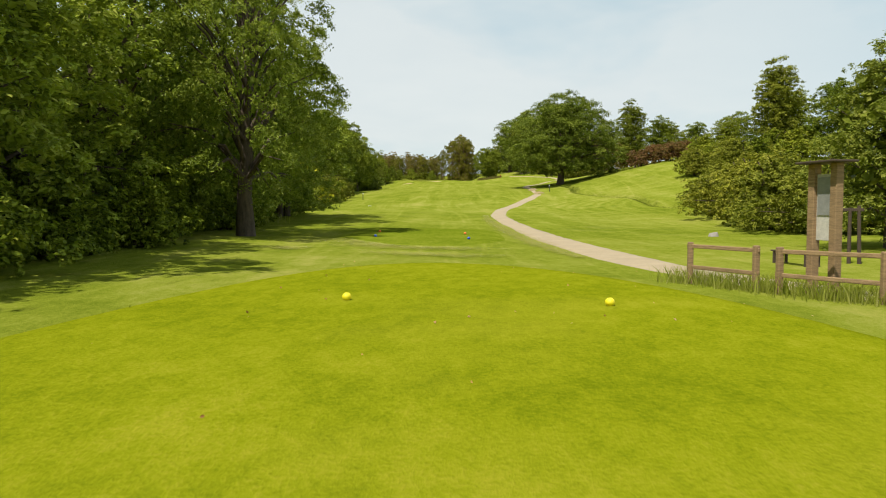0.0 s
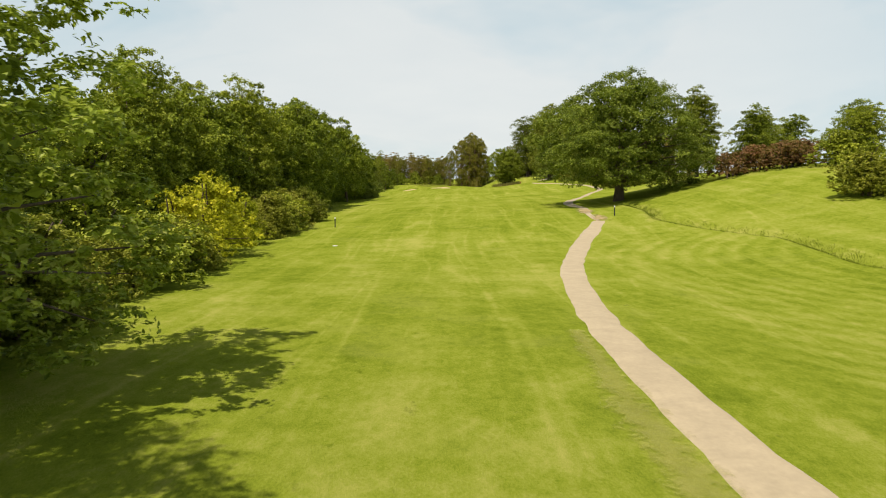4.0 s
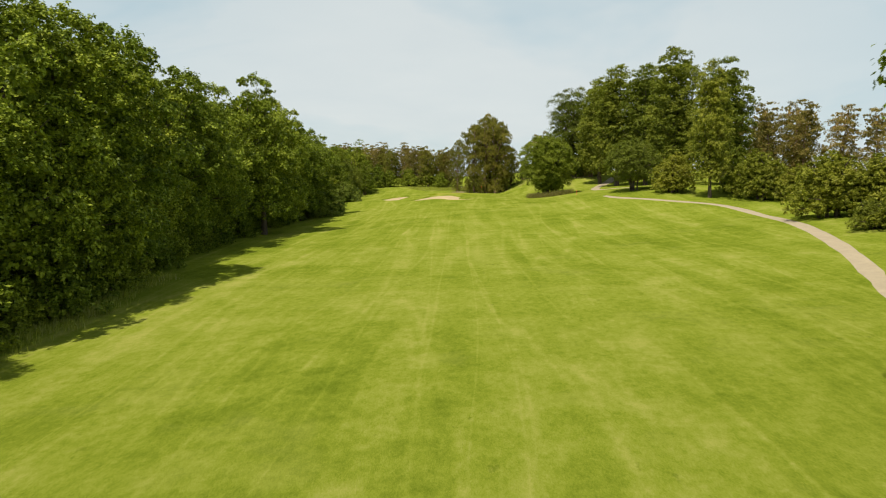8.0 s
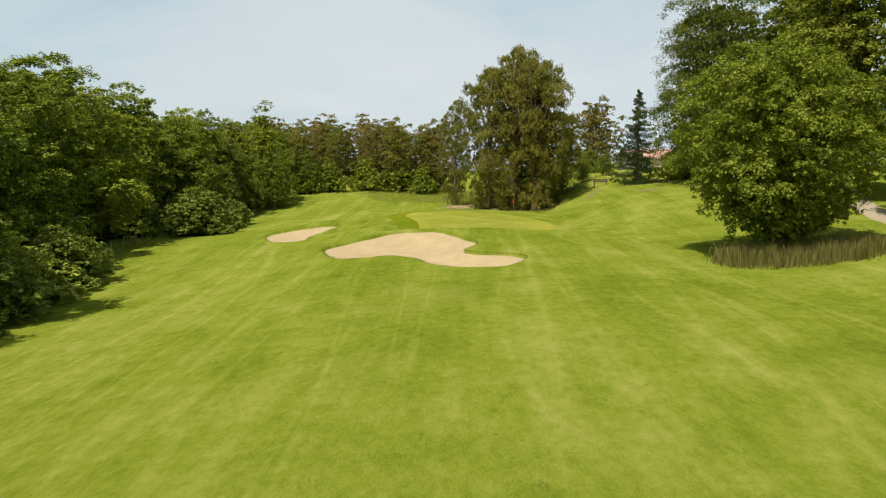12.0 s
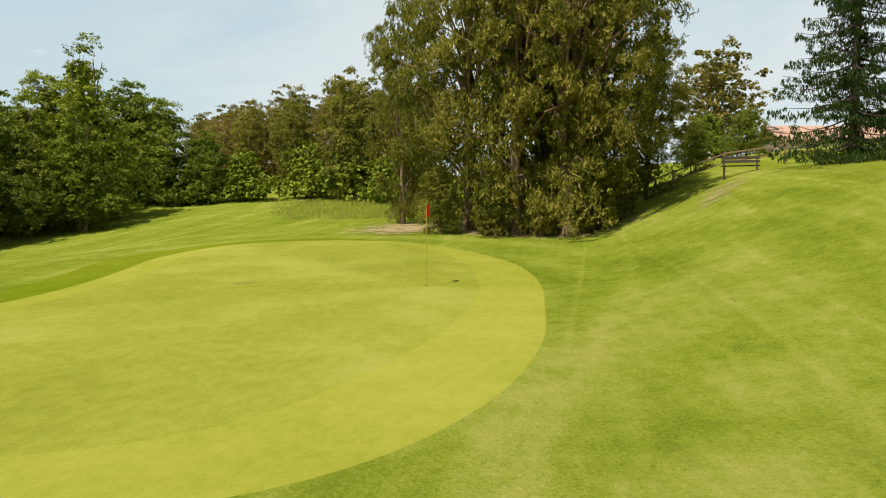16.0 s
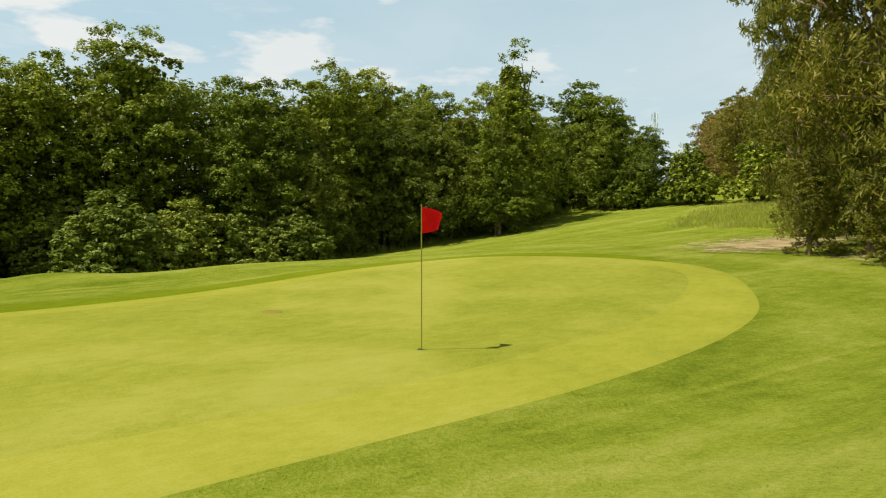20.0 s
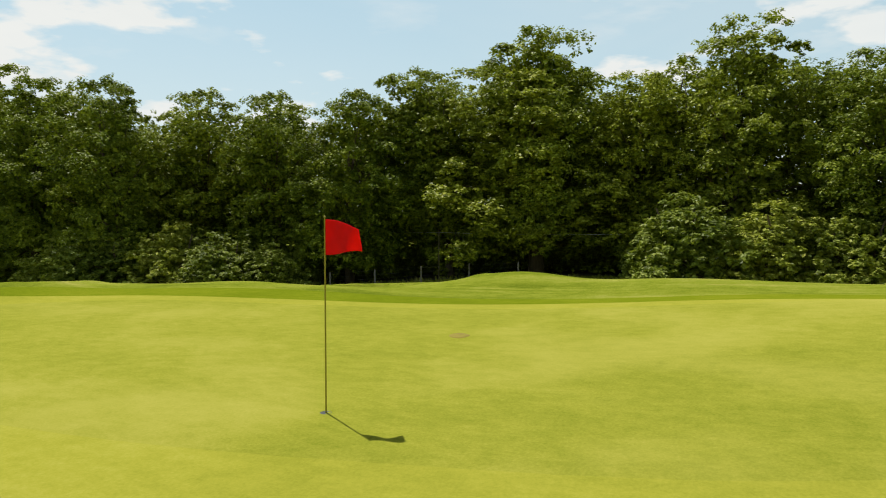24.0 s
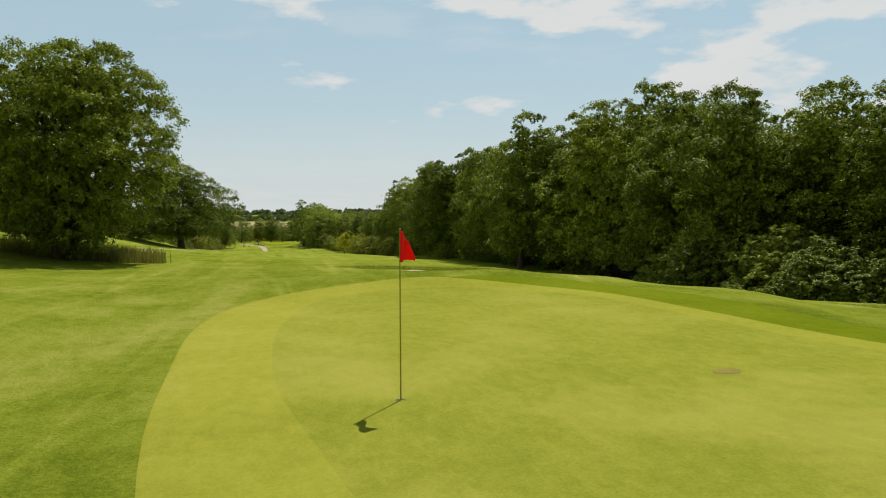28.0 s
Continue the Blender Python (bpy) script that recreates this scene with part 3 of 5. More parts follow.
def tufts(rng, centres, radii, per, leaf, wide, out_from, flat=0.72, droop=0.0, group=14, ragged=1.0):
    """Boughs of foliage: leaves gathered in small tufts over the lit outside of each bough."""
    many = max(3, per // group)
    nb = len(centres)
    c, r = np.repeat(centres, many, 0), np.repeat(radii, many)
    out = centres - out_from
    out /= np.linalg.norm(out, axis=1)[:, None] + 1e-6
    d = rng.normal(size=(nb * many, 3)) + np.repeat(out, many, 0) * 0.6 + np.array([0, 0, 0.9])
    d /= np.linalg.norm(d, axis=1)[:, None]
    k = np.repeat(rng.uniform(0, 6.28, (nb, 2)), many, 0)
    lump = 1 + 0.28 * np.sin(d[:, 0] * 4.2 + k[:, 0]) * np.sin(d[:, 1] * 4.2 + d[:, 2] * 3 + k[:, 1])
    reach = r * lump * rng.uniform(0.74, 1.06, nb * many)
    # some shoots stand clear of the bough
    shoot = rng.random(nb * many) < 0.10 * ragged
    reach[shoot] *= rng.uniform(1.12, 1.42, int(shoot.sum()))
    t = c + d * reach[:, None] * np.array([1, 1, flat])
    t[:, 2] -= droop * r * rng.uniform(0.1, 1.0, nb * many) * (1 - np.clip(d[:, 2], 0, 1))
    tr = r * rng.uniform(0.17, 0.30, nb * many)
    n = len(t) * group
    e = rng.normal(size=(n, 3))
    e /= np.linalg.norm(e, axis=1)[:, None]
    p = np.repeat(t, group, 0) + e * (np.repeat(tr, group) * rng.uniform(0.35, 1.1, n))[:, None] * np.array([1, 1, 0.75 + 1.1 * droop])
    nrm = e * 0.55 + np.repeat(d, group, 0) * 0.45 + 0.42 * rng.normal(size=(n, 3)) + np.array([0, 0, 0.65 - 0.5 * droop])
    nrm /= np.linalg.norm(nrm, axis=1)[:, None]
    g = np.cross(nrm, rng.normal(size=(n, 3)))
    if droop:
        g = g * (1 - 0.7 * min(1, droop)) - np.array([0, 0, 1.4 * droop]) * np.linalg.norm(g, axis=1)[:, None]
    g /= np.linalg.norm(g, axis=1)[:, None] + 1e-9
    s = np.cross(nrm, g)
    s /= np.linalg.norm(s, axis=1)[:, None] + 1e-9
    size = leaf * rng.uniform(0.65, 1.3, n)
    a, b = g * (size * 0.5)[:, None], s * (size * wide * 0.5)[:, None]
    bend = nrm * (size * 0.10)[:, None]
    verts = np.stack([p - a - bend, p + b + a * 0.15, p + a - bend, p - b + a * 0.15], 1).reshape(-1, 3)
    return verts, np.arange(4 * n).reshape(-1, 4)


def bough_places(rng, count, axis, tall, radius, low, shape, bough, seed, ragged=1.0):
    """Bough centres spread over a crown's outside, none quite on top of another, and some within."""
    pool = count * 14
    u = rng.random(pool * 3)
    u = u[rng.random(pool * 3) < np.clip(shape(u), 0.25, 1)][:pool]
    ang = rng.uniform(0, 2 * np.pi, len(u))
    lobes = 1 + ragged * (0.16 * np.sin(ang * 2 + seed) + 0.13 * np.sin(ang * 3 + u * 6 + seed * 2) + 0.08 * rng.normal(size=len(u)).clip(-1.6, 1.6))
    depth = np.where(rng.random(len(u)) < 0.78, rng.uniform(0.84, 1.08, len(u)), rng.uniform(0.4, 0.75, len(u)))
    rr = np.maximum(radius * shape(u) * lobes - 0.62 * bough, 0.1 * radius) * depth
    z = low + 0.5 * bough + (tall - 1.05 * bough - low) * u
    p = np.stack([np.interp(z, axis[:, 2], axis[:, 0]) + rr * np.cos(ang), np.interp(z, axis[:, 2], axis[:, 1]) + rr * np.sin(ang), z], 1)
    near = np.full(len(p), 1e9)
    chosen = []
    for _ in range(count):
        pick = rng.integers(0, len(p), 9)
        best = pick[np.argmax(near[pick])]
        chosen.append(best)
        near = np.minimum(near, np.linalg.norm((p - p[best]) * np.array([1, 1, 1.25]), axis=1))
    return p[chosen]


def tree_meshes(kind, seed, tall, radius, low, shape, boughs, per, leaf, wide, bough, mat, bark, trunk_r, stems=1, droop=0.0, lean=0.15, limbs=9, core=1.0, ragged=1.0, flat=0.66):
    """Trunk with limbs, and a crown of separate leafy boughs, for a tree of that height in metres."""
    rng = np.random.default_rng(seed)
    pieces = []
    tops = []
    for k in range(stems):
        a = rng.uniform(0, 6.28)
        off = np.array([math.cos(a), math.sin(a), 0]) * (0.25 + 0.45 * rng.random()) * (stems > 1)
        go = np.array([math.cos(a), math.sin(a), 0]) * lean * tall * (0.4 + 0.6 * rng.random())
        f = np.linspace(0, 1, 9)
        pts = off + go * (f**1.5)[:, None] + np.array([0, 0, 1]) * (f * tall * 0.88)[:, None] + rng.normal(size=(9, 3)) * (0.02 * tall) * f[:, None] * np.array([1, 1, 0])
        pts[0, 2] = -0.4
        rr = trunk_r * (0.75 if stems > 1 else 1) * (1 - f) ** 0.8 + 0.03
        rr[0] *= 1.35
        pieces.append(tube(pts, rr, 8))
        tops.append(pts)
    axis = np.mean(tops, axis=0)
    cen = bough_places(rng, boughs, axis, tall, radius, low, shape, bough, seed, ragged)
    rad = bough * rng.uniform(0.62, 1.3, boughs)
    # limbs carry the boughs
    for k in rng.choice(boughs, min(limbs, boughs), replace=False):
        stem = tops[k % stems]
        at = np.clip(cen[k, 2] * 0.6, 0.15 * tall, tall * 0.8)
        base = np.array([np.interp(at, stem[:, 2], stem[:, i]) for i in range(3)])
        mid = (base + cen[k]) / 2 + np.array([0, 0, 0.04 * tall])
        w = trunk_r * 0.33 * (1 - at / tall) + 0.025
        pieces.append(tube([base, mid, cen[k]], [w, w * 0.6, 0.015], 5))
    v, q = joined(pieces)
    trunk = grid_mesh(kind + "_trunk", v, q, bark)
    v, q = tufts(rng, cen, rad, per, leaf, wide, np.array([axis[5, 0], axis[5, 1], low + 0.4 * (tall - low)]), flat, droop, ragged=ragged)
    # leafy twigs fill the inside of the crown
    m = int(boughs * 3.6 * core) + 1
    w = rng.uniform(0.10, 0.84, m)
    out, turn = radius * shape(w) * 0.60 * np.sqrt(rng.random(m)), rng.uniform(0, 2 * np.pi, m)
    inner = np.stack([np.interp(low + (tall - low) * w, axis[:, 2], axis[:, 0]) + out * np.cos(turn), np.interp(low + (tall - low) * w, axis[:, 2], axis[:, 1]) + out * np.sin(turn), low + (tall - low) * w], 1)
    v2, q2 = sprays(rng, inner, np.full(m, bough * 0.55), 12, min(bough * 0.34, 0.36), 0.75, 0.9, droop)
    v, q = np.concatenate([v, v2]), np.concatenate([q, q2 + len(v)])
    v[:, 2] = np.maximum(v[:, 2], 0.02)
    crown = grid_mesh(kind + "_crown", v, q, mat, smooth=False)
    return trunk, crown


def dome(u):
    return np.sqrt(np.clip(1 - (2 * u - 0.85) ** 2 / 1.35, 0.03, 1))


def egg(u):
    return np.sqrt(np.clip(1 - (1.75 * u - 0.62) ** 2 / 1.44, 0.05, 1))


def vase(u):
    return np.clip(0.5 + 0.85 * u, 0, 1) * np.sqrt(np.clip(1.02 - u**3.2, 0.02, 1))


def oak_dome(u):
    return dome(u) * (1.1 - 0.36 * u)


def ball(u):
    return np.sqrt(np.clip(1 - (2 * u - 1.0) ** 2, 0.08, 1))


def heap(u):
    return np.sqrt(np.clip(1 - u**1.8, 0.03, 1))


def hedge(u):
    return np.clip(0.78 + 0.3 * u, 0, 1) * np.sqrt(np.clip(1.03 - u**3.0, 0.02, 1))


def cone(u):
    return np.clip(1.05 - 0.85 * u**1.2, 0.12, 1) * np.clip(0.6 + 2.5 * u, 0, 1)


KINDS = {}


def kind_of(key, name, label, category, tall, *args, **kw):
    KINDS[key] = (name, label, category, tall, args, kw)


# key, name, label, category, height, crown radius, lowest leaf, outline, boughs, leaves on each, leaf length and width, bough size, leaf, bark, trunk radius
kind_of("wood_a", "broadleaf_tree", "dense mid-green broadleaf tree at the wood's edge", "tree", 16, 4.5, 1.2, egg, 96, 476, 0.21, 0.66, 1.2, LEAF, BARK, 0.28, limbs=20, core=1.2, ragged=1.2)
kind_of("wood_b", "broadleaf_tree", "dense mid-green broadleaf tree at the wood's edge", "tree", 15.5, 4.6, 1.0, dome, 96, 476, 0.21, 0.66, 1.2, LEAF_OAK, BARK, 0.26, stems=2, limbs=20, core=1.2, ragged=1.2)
kind_of("wood_c", "broadleaf_tree", "tall light-green broadleaf tree at the wood's edge", "tree", 16, 4.2, 1.2, egg, 100, 448, 0.205, 0.64, 1.1, LEAF_LIGHT, BARK, 0.28, limbs=20, core=1.2, ragged=1.2)
kind_of("near_a", "broadleaf_tree", "dark leafy broadleaf tree beside the tee", "tree", 14, 3.8, 0.5, egg, 92, 308, 0.20, 0.5, 0.95, LEAF_TEE, BARK, 0.24, stems=2, limbs=28, core=0.5, ragged=1.3)
kind_of("near_gum", "gum_tree", "big gum tree by the tee with drooping leaves", "tree", 18, 4.1, 1.7, egg, 120, 476, 0.18, 0.36, 0.9, LEAF_GUM_TEE, BARK, 0.34, droop=0.25, lean=0.05, limbs=50, core=0.3, ragged=1.3)
kind_of("back_a", "woodland_tree", "dark green broadleaf tree deep in the wood", "tree", 13, 4.2, 0.3, egg, 38, 280, 0.23, 0.66, 1.6, LEAF, BARK, 0.25, limbs=4)
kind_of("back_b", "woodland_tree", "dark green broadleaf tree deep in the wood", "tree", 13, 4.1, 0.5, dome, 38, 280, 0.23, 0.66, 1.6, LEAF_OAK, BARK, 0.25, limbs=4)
kind_of("oak", "oak_tree", "broad old oak tree with a dense dark green crown", "tree", 16, 9.6, 1.4, oak_dome, 230, 630, 0.20, 0.62, 1.5, LEAF_OLD, BARK, 0.55, limbs=50, ragged=0.9, core=1.1, flat=0.58)
kind_of("bank_tree", "broadleaf_tree", "tall dark olive tree with low hanging boughs on the bank", "tree", 21, 5.0, 1.0, egg, 130, 700, 0.18, 0.40, 1.35, LEAF_BANK, BARK, 0.45, droop=0.3, lean=0.04, limbs=44, core=1.2)
kind_of("gum", "gum_tree", "tall gum tree with drooping olive leaves and pale trunks", "tree", 17, 3.9, 0.5, vase, 80, 560, 0.24, 0.25, 0.92, LEAF_EUC, PALE_BARK, 0.30, stems=2, droop=0.45, lean=0.10, limbs=34, core=0.3, ragged=1.5)
kind_of("gum_far", "gum_tree", "slender gum tree with rust-tinged olive leaves in a row", "tree", 13, 2.6, 0.3, hedge, 56, 238, 0.25, 0.36, 0.85, LEAF_RUST, PALE_BARK, 0.18, droop=0.3, lean=0.04, limbs=8, core=0.6)
kind_of("rust_tree", "broadleaf_tree", "rust-brown leafy tree on the rise", "tree", 12, 3.4, 0.6, egg, 60, 182, 0.30, 0.5, 1.15, LEAF_RUST, BARK, 0.2)
kind_of("gum_dark", "gum_tree", "slender dark olive gum tree in a row", "tree", 13, 2.6, 0.3, hedge, 56, 238, 0.25, 0.36, 0.85, LEAF_EUC, PALE_BARK, 0.18, droop=0.3, lean=0.04, limbs=8, core=0.6)
kind_of("poplar", "poplar_tree", "tall poplar tree with upright light-green foliage", "tree", 20, 4.0, 2.4, egg, 150, 336, 0.235, 0.62, 1.15, LEAF_POPLAR, BARK, 0.30, lean=0.03, limbs=24, ragged=0.5)
kind_of("willow", "willow_tree", "round bushy willow tree with several stems in reeds", "tree", 11.5, 5.6, 0.3, ball, 230, 448, 0.175, 0.48, 0.95, LEAF_LIGHT, BARK, 0.17, stems=5, lean=0.16, limbs=40, ragged=0.15)
kind_of("dome_tree", "willow_tree", "small round-topped multi-stemmed willow beside the track", "tree", 7.2, 4.0, 1.2, dome, 140, 308, 0.16, 0.42, 0.66, LEAF_DOME, BARK, 0.09, stems=7, lean=0.28, limbs=40, ragged=0.15)
kind_of("birch", "birch_tree", "slim multi-stemmed birch tree with airy mid-green leaves", "tree", 14, 4.3, 0.5, cone, 120, 238, 0.18, 0.62, 0.85, LEAF, PALE_BARK, 0.12, stems=4, lean=0.10, limbs=22)
kind_of("bush", "shrub", "rounded leafy mid-green shrub", "shrub", 4, 2.2, 0.1, heap, 44, 140, 0.22, 0.62, 0.7, LEAF, BARK, 0.08, stems=3, lean=0.2, limbs=7)
kind_of("bush_light", "shrub", "rounded leafy light-green shrub", "shrub", 4, 2.2, 0.1, heap, 44, 140, 0.21, 0.6, 0.7, LEAF_LIGHT, BARK, 0.08, stems=3, lean=0.2, limbs=7)
kind_of("bush_olive", "shrub", "fine-leaved olive-green shrub on the slope", "shrub", 4, 2.2, 0.1, heap, 92, 182, 0.165, 0.42, 0.56, LEAF_OLIVE, BARK, 0.08, stems=5, lean=0.2, limbs=12)
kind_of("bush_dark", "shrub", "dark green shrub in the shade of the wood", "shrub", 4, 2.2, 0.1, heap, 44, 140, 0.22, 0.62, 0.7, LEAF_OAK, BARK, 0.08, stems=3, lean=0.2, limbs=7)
kind_of("bush_full", "shrub", "rounded light-green shrub with pale leaf tips", "shrub", 4, 2.2, 0.1, heap, 62, 210, 0.19, 0.58, 0.62, LEAF_SHRUB, BARK, 0.08, stems=4, lean=0.2, limbs=12)
kind_of("sallow", "sallow_tree", "small yellowish-olive sallow tree before the wood", "tree", 9, 3.5, 0.4, heap, 60, 420, 0.16, 0.45, 1.1, LEAF_SALLOW, BARK, 0.12, stems=4, lean=0.15, limbs=18)
kind_of("broom", "broom_bush", "yellow-flowering broom bush at the wood's edge", "shrub", 4, 2.2, 0.1, heap, 36, 112, 0.2, 0.35, 0.65, LEAF_YELLOW, BARK, 0.06, stems=4, lean=0.2, limbs=7)
kind_of("gorse", "gorse_bush", "withered reddish-brown gorse bush on the slope", "shrub", 3, 2.4, 0.1, heap, 36, 98, 0.22, 0.4, 0.62, LEAF_BROWN, BARK, 0.06, stems=4, lean=0.2, limbs=7)

FIRST = {}
plant_rng = random.Random(5)


def plant(key, x, y, tall=None, wide=1.0, rz=None, label="", group="", variant=0, sink=0.12):
    """A tree or shrub of one kind at its place; alike ones share their meshes."""
    name, text, category, full, args, kw = KINDS[key]
    chance = plant_rng.uniform(0, 360)
    rz = chance if rz is None else rz
    s = (tall or full) / full
    m = pose(x, y, h(x, y) - sink, 0, 0, rz) @ Matrix.Diagonal((s * wide, s * wide, s, 1))
    if (key, variant) not in FIRST:
        ob = new(name)
        ob.matrix_basis = m
        tagged(ob, label or text, category, group)
        trunk, crown = tree_meshes(key, 11 + 7 * variant + len(key) * 3 + ord(key[-1]), full, *args, **kw)
        part("trunk" if category == "tree" else "stem", trunk, None, ob)
        part("crown", crown, None, ob)
        FIRST[key, variant] = ob
        return ob
    first = FIRST[key, variant]
    keep = first.scale.copy()
    first.scale = (1, 1, 1)
    ob = copy_thing(first, m)
    first.scale = keep
    return tagged(ob, label or text, category, group)


def blades(name, spots, tall, mat, label, seed, per=10, spread=0.25, lean=0.45, wide=0.02):
    """Tufts of upright grass blades round given spots, joined into one mesh."""
    rng = np.random.default_rng(seed)
    p = np.repeat(np.array(spots, float), per, 0)
    n = len(p)
    p = p + rng.normal(size=(n, 2)) * spread
    z = base_height(p[:, 0], p[:, 1])
    a = rng.uniform(0, 2 * np.pi, n)
    hgt = tall * rng.uniform(0.45, 1.15, n)
    side = np.column_stack([np.cos(a), np.sin(a), 0 * a]) * (wide * rng.uniform(0.7, 1.4, n))[:, None]
    b = rng.uniform(0, 2 * np.pi, n)
    go = np.column_stack([np.cos(b), np.sin(b), 0 * b]) * (lean * hgt * rng.uniform(0.1, 1, n))[:, None]
    foot = np.column_stack([p, z - 0.02])
    mid = foot + go * 0.35 + np.array([0, 0, 0.6]) * hgt[:, None]
    tip = foot + go + np.array([0, 0, 1.0]) * hgt[:, None]
    verts = np.stack([foot - side, foot + side, mid + side * 0.8, mid - side * 0.8, tip], 1).reshape(-1, 3)
    k = np.arange(n)[:, None] * 5
    tris = np.concatenate([k + [0, 1, 2], k + [0, 2, 3], k + [3, 2, 4]])
    return structure(name, grid_mesh(name, verts, tris, mat, smooth=False), label, "grass", kind="stuff")


# ---- ground ----
xs = lines((-4500, -600, 300), (-600, -150, 40), (-150, -60, 6), (-60, -20, 1.25), (-20, 4, 0.25), (4, 7, 0.35), (7, 17, 0.8), (17, 25, 0.4), (25, 70, 2.0), (70, 160, 8), (160, 700, 45), (700, 4801, 300))
ys = lines((-6000, -800, 260), (-800, -300, 25), (-300, -262, 3), (-262, -246, 0.3), (-246, -222, 0.8), (-222, -36, 1.2), (-36, 16, 0.25), (16, 70, 1.25), (70, 170, 8), (170, 700, 45), (700, 4801, 300))
structure("ground", sheet("ground", xs, ys, height, ROUGH), "sunlit mown grass of a golf fairway, yellow-green with dry streaks", "grass")


def pad(name, outline, lift, mat, label, rings=14, height_of=base_height, skirt=0.10, sunk=None):
    """A sheet that fills an outline and follows the ground."""
    area = np.sum(outline[:, 0] * np.roll(outline[:, 1], -1) - np.roll(outline[:, 0], -1) * outline[:, 1])
    outline = outline if area > 0 else outline[::-1]
    c = outline.mean(0)
    f = np.linspace(0, 1, rings)[1:] ** 0.8
    d = np.roll(outline, -1, 0) - np.roll(outline, 1, 0)
    rim = outline + np.column_stack([d[:, 1], -d[:, 0]]) / np.linalg.norm(d, axis=1)[:, None] * skirt
    pts = np.concatenate([[c]] + [c + (outline - c) * k for k in f] + [rim])
    z = height_of(pts[:, 0], pts[:, 1]) + lift
    z[-len(outline):] -= lift + 0.03 if sunk is None else sunk
    verts = np.column_stack([pts, z])
    n = len(outline)
    quads = []
    for r in range(rings - 1):
        for k in range(n):
            a, b = 1 + r * n + k, 1 + r * n + (k + 1) % n
            quads.append((a, a + n, b + n, b))
    me = bpy.data.meshes.new(name)
    tris = [(0, 1 + k, 1 + (k + 1) % n) for k in range(n)]
    me.from_pydata(verts.tolist(), [], tris + quads)
    for p in me.polygons:
        p.use_smooth = True
    me.materials.append(mat)
    return structure(name, me, label)


def oval(cx, cy, rx, ry, power=2.0, count=72, y_min=-1e9):
    a = np.arange(count) * 2 * np.pi / count
    c, d = np.cos(a), np.sin(a)
    return np.column_stack([cx + rx * np.sign(c) * np.abs(c) ** (2 / power), np.maximum(cy + ry * np.sign(d) * np.abs(d) ** (2 / power), y_min)])


pad("tee", oval(0.3, -262, 4.55, 12.4), 0.016, TEE_TURF, "closely mown bright green raised tee", 22, skirt=0.25, sunk=0.03)
pad("tee.001", oval(-0.9, -233.0, 3.3, 5.6, 3.0), 0.016, FORWARD_TEE, "closely mown darker green forward tee", 18, skirt=0.25, sunk=0.03)
SPIN = -np.sign(np.sum(GREEN[:, 0] * np.roll(GREEN[:, 1], -1) - np.roll(GREEN[:, 0], -1) * GREEN[:, 1]))
left = ss(-2.0, -7.0, GREEN[:, 0])[:, None]
around = np.roll(GREEN, -3, 0) - np.roll(GREEN, 3, 0)
COLLAR = GREEN + np.column_stack([around[:, 1], -around[:, 0]]) / np.linalg.norm(around, axis=1)[:, None] * np.array([[-1.0]]) * (2.6 * left - 0.9) * SPIN
pad("green_collar", COLLAR, 0.012, COLLAR_TURF, "darker mown collar round the putting green", 26, skirt=0.4, sunk=0.03)
pad("green_fringe", GREEN, 0.022, GREEN_EDGE, "mown fringe round the putting green, its pale nap sheen put into the colour", 26, skirt=0.25, sunk=0.032)
pad("putting_green", GREEN_CORE, 0.034, MAT_GREEN, "closely mown yellow-green putting green", 26, skirt=0.3, sunk=0.014)


def sand_height(outline, drop):
    def z(x, y):
        d = np.clip(inside_depth(outline, x, y), 0, 9)
        return base_height(x, y) - 0.17 - drop * ss(0, 3.2, d) + 0.02 * np.sin(x * 2.1) * np.sin(y * 1.7)
    return z


pad("bunker", BUNKER_A * 1.0, 0.0, SAND, "large bunker of pale raked sand before the green", 16, sand_height(BUNKER_A, 0.58))
pad("bunker.001", BUNKER_B * 1.0, 0.0, SAND, "small bunker of pale sand beside the green", 10, sand_height(BUNKER_B, 0.15))


def ribbon(name, centre, widths, lift, mat, label, steps=12, seed=1):
    """A worn path along a centre line, with uneven edges."""
    p = np.array(centre, float)
    ext = np.vstack([2 * p[0] - p[1], p, 2 * p[-1] - p[-2]])
    ww = np.concatenate([[widths[0]], widths, [widths[-1]]])
    line, wid = [], []
    for k in range(1, len(ext) - 2):
        a, b, c, d = ext[k - 1 : k + 3]
        for t in np.arange(steps) / steps:
            line.append(0.5 * (2 * b + (c - a) * t + (2 * a - 5 * b + 4 * c - d) * t * t + (3 * b - a - 3 * c + d) * t**3))
            wid.append(ww[k] * (1 - t) + ww[k + 1] * t)
    line, wid = np.array(line), np.array(wid)
    d = np.gradient(line, axis=0)
    d /= np.linalg.norm(d, axis=1)[:, None]
    side = np.column_stack([d[:, 1], -d[:, 0]])
    rng = np.random.default_rng(seed)
    across = np.linspace(-0.5, 0.5, 7)
    wob = np.convolve(rng.normal(size=len(line) + 2), np.ones(3) / 3, "valid") * 0.16
    pts = line[:, None] + side[:, None] * (across[None, :, None] * (wid + wob)[:, None, None])
    z = base_height(pts[..., 0], pts[..., 1]) + lift - 0.05 * (np.abs(across) > 0.45)[None]
    verts = np.concatenate([pts, z[..., None]], -1).reshape(-1, 3)
    n, m = len(line), 7
    i = (np.arange(n - 1)[:, None] * m + np.arange(m - 1)[None]).ravel()
    return structure(name, grid_mesh(name, verts, np.stack([i, i + 1, i + 1 + m, i + m], 1), mat), label)


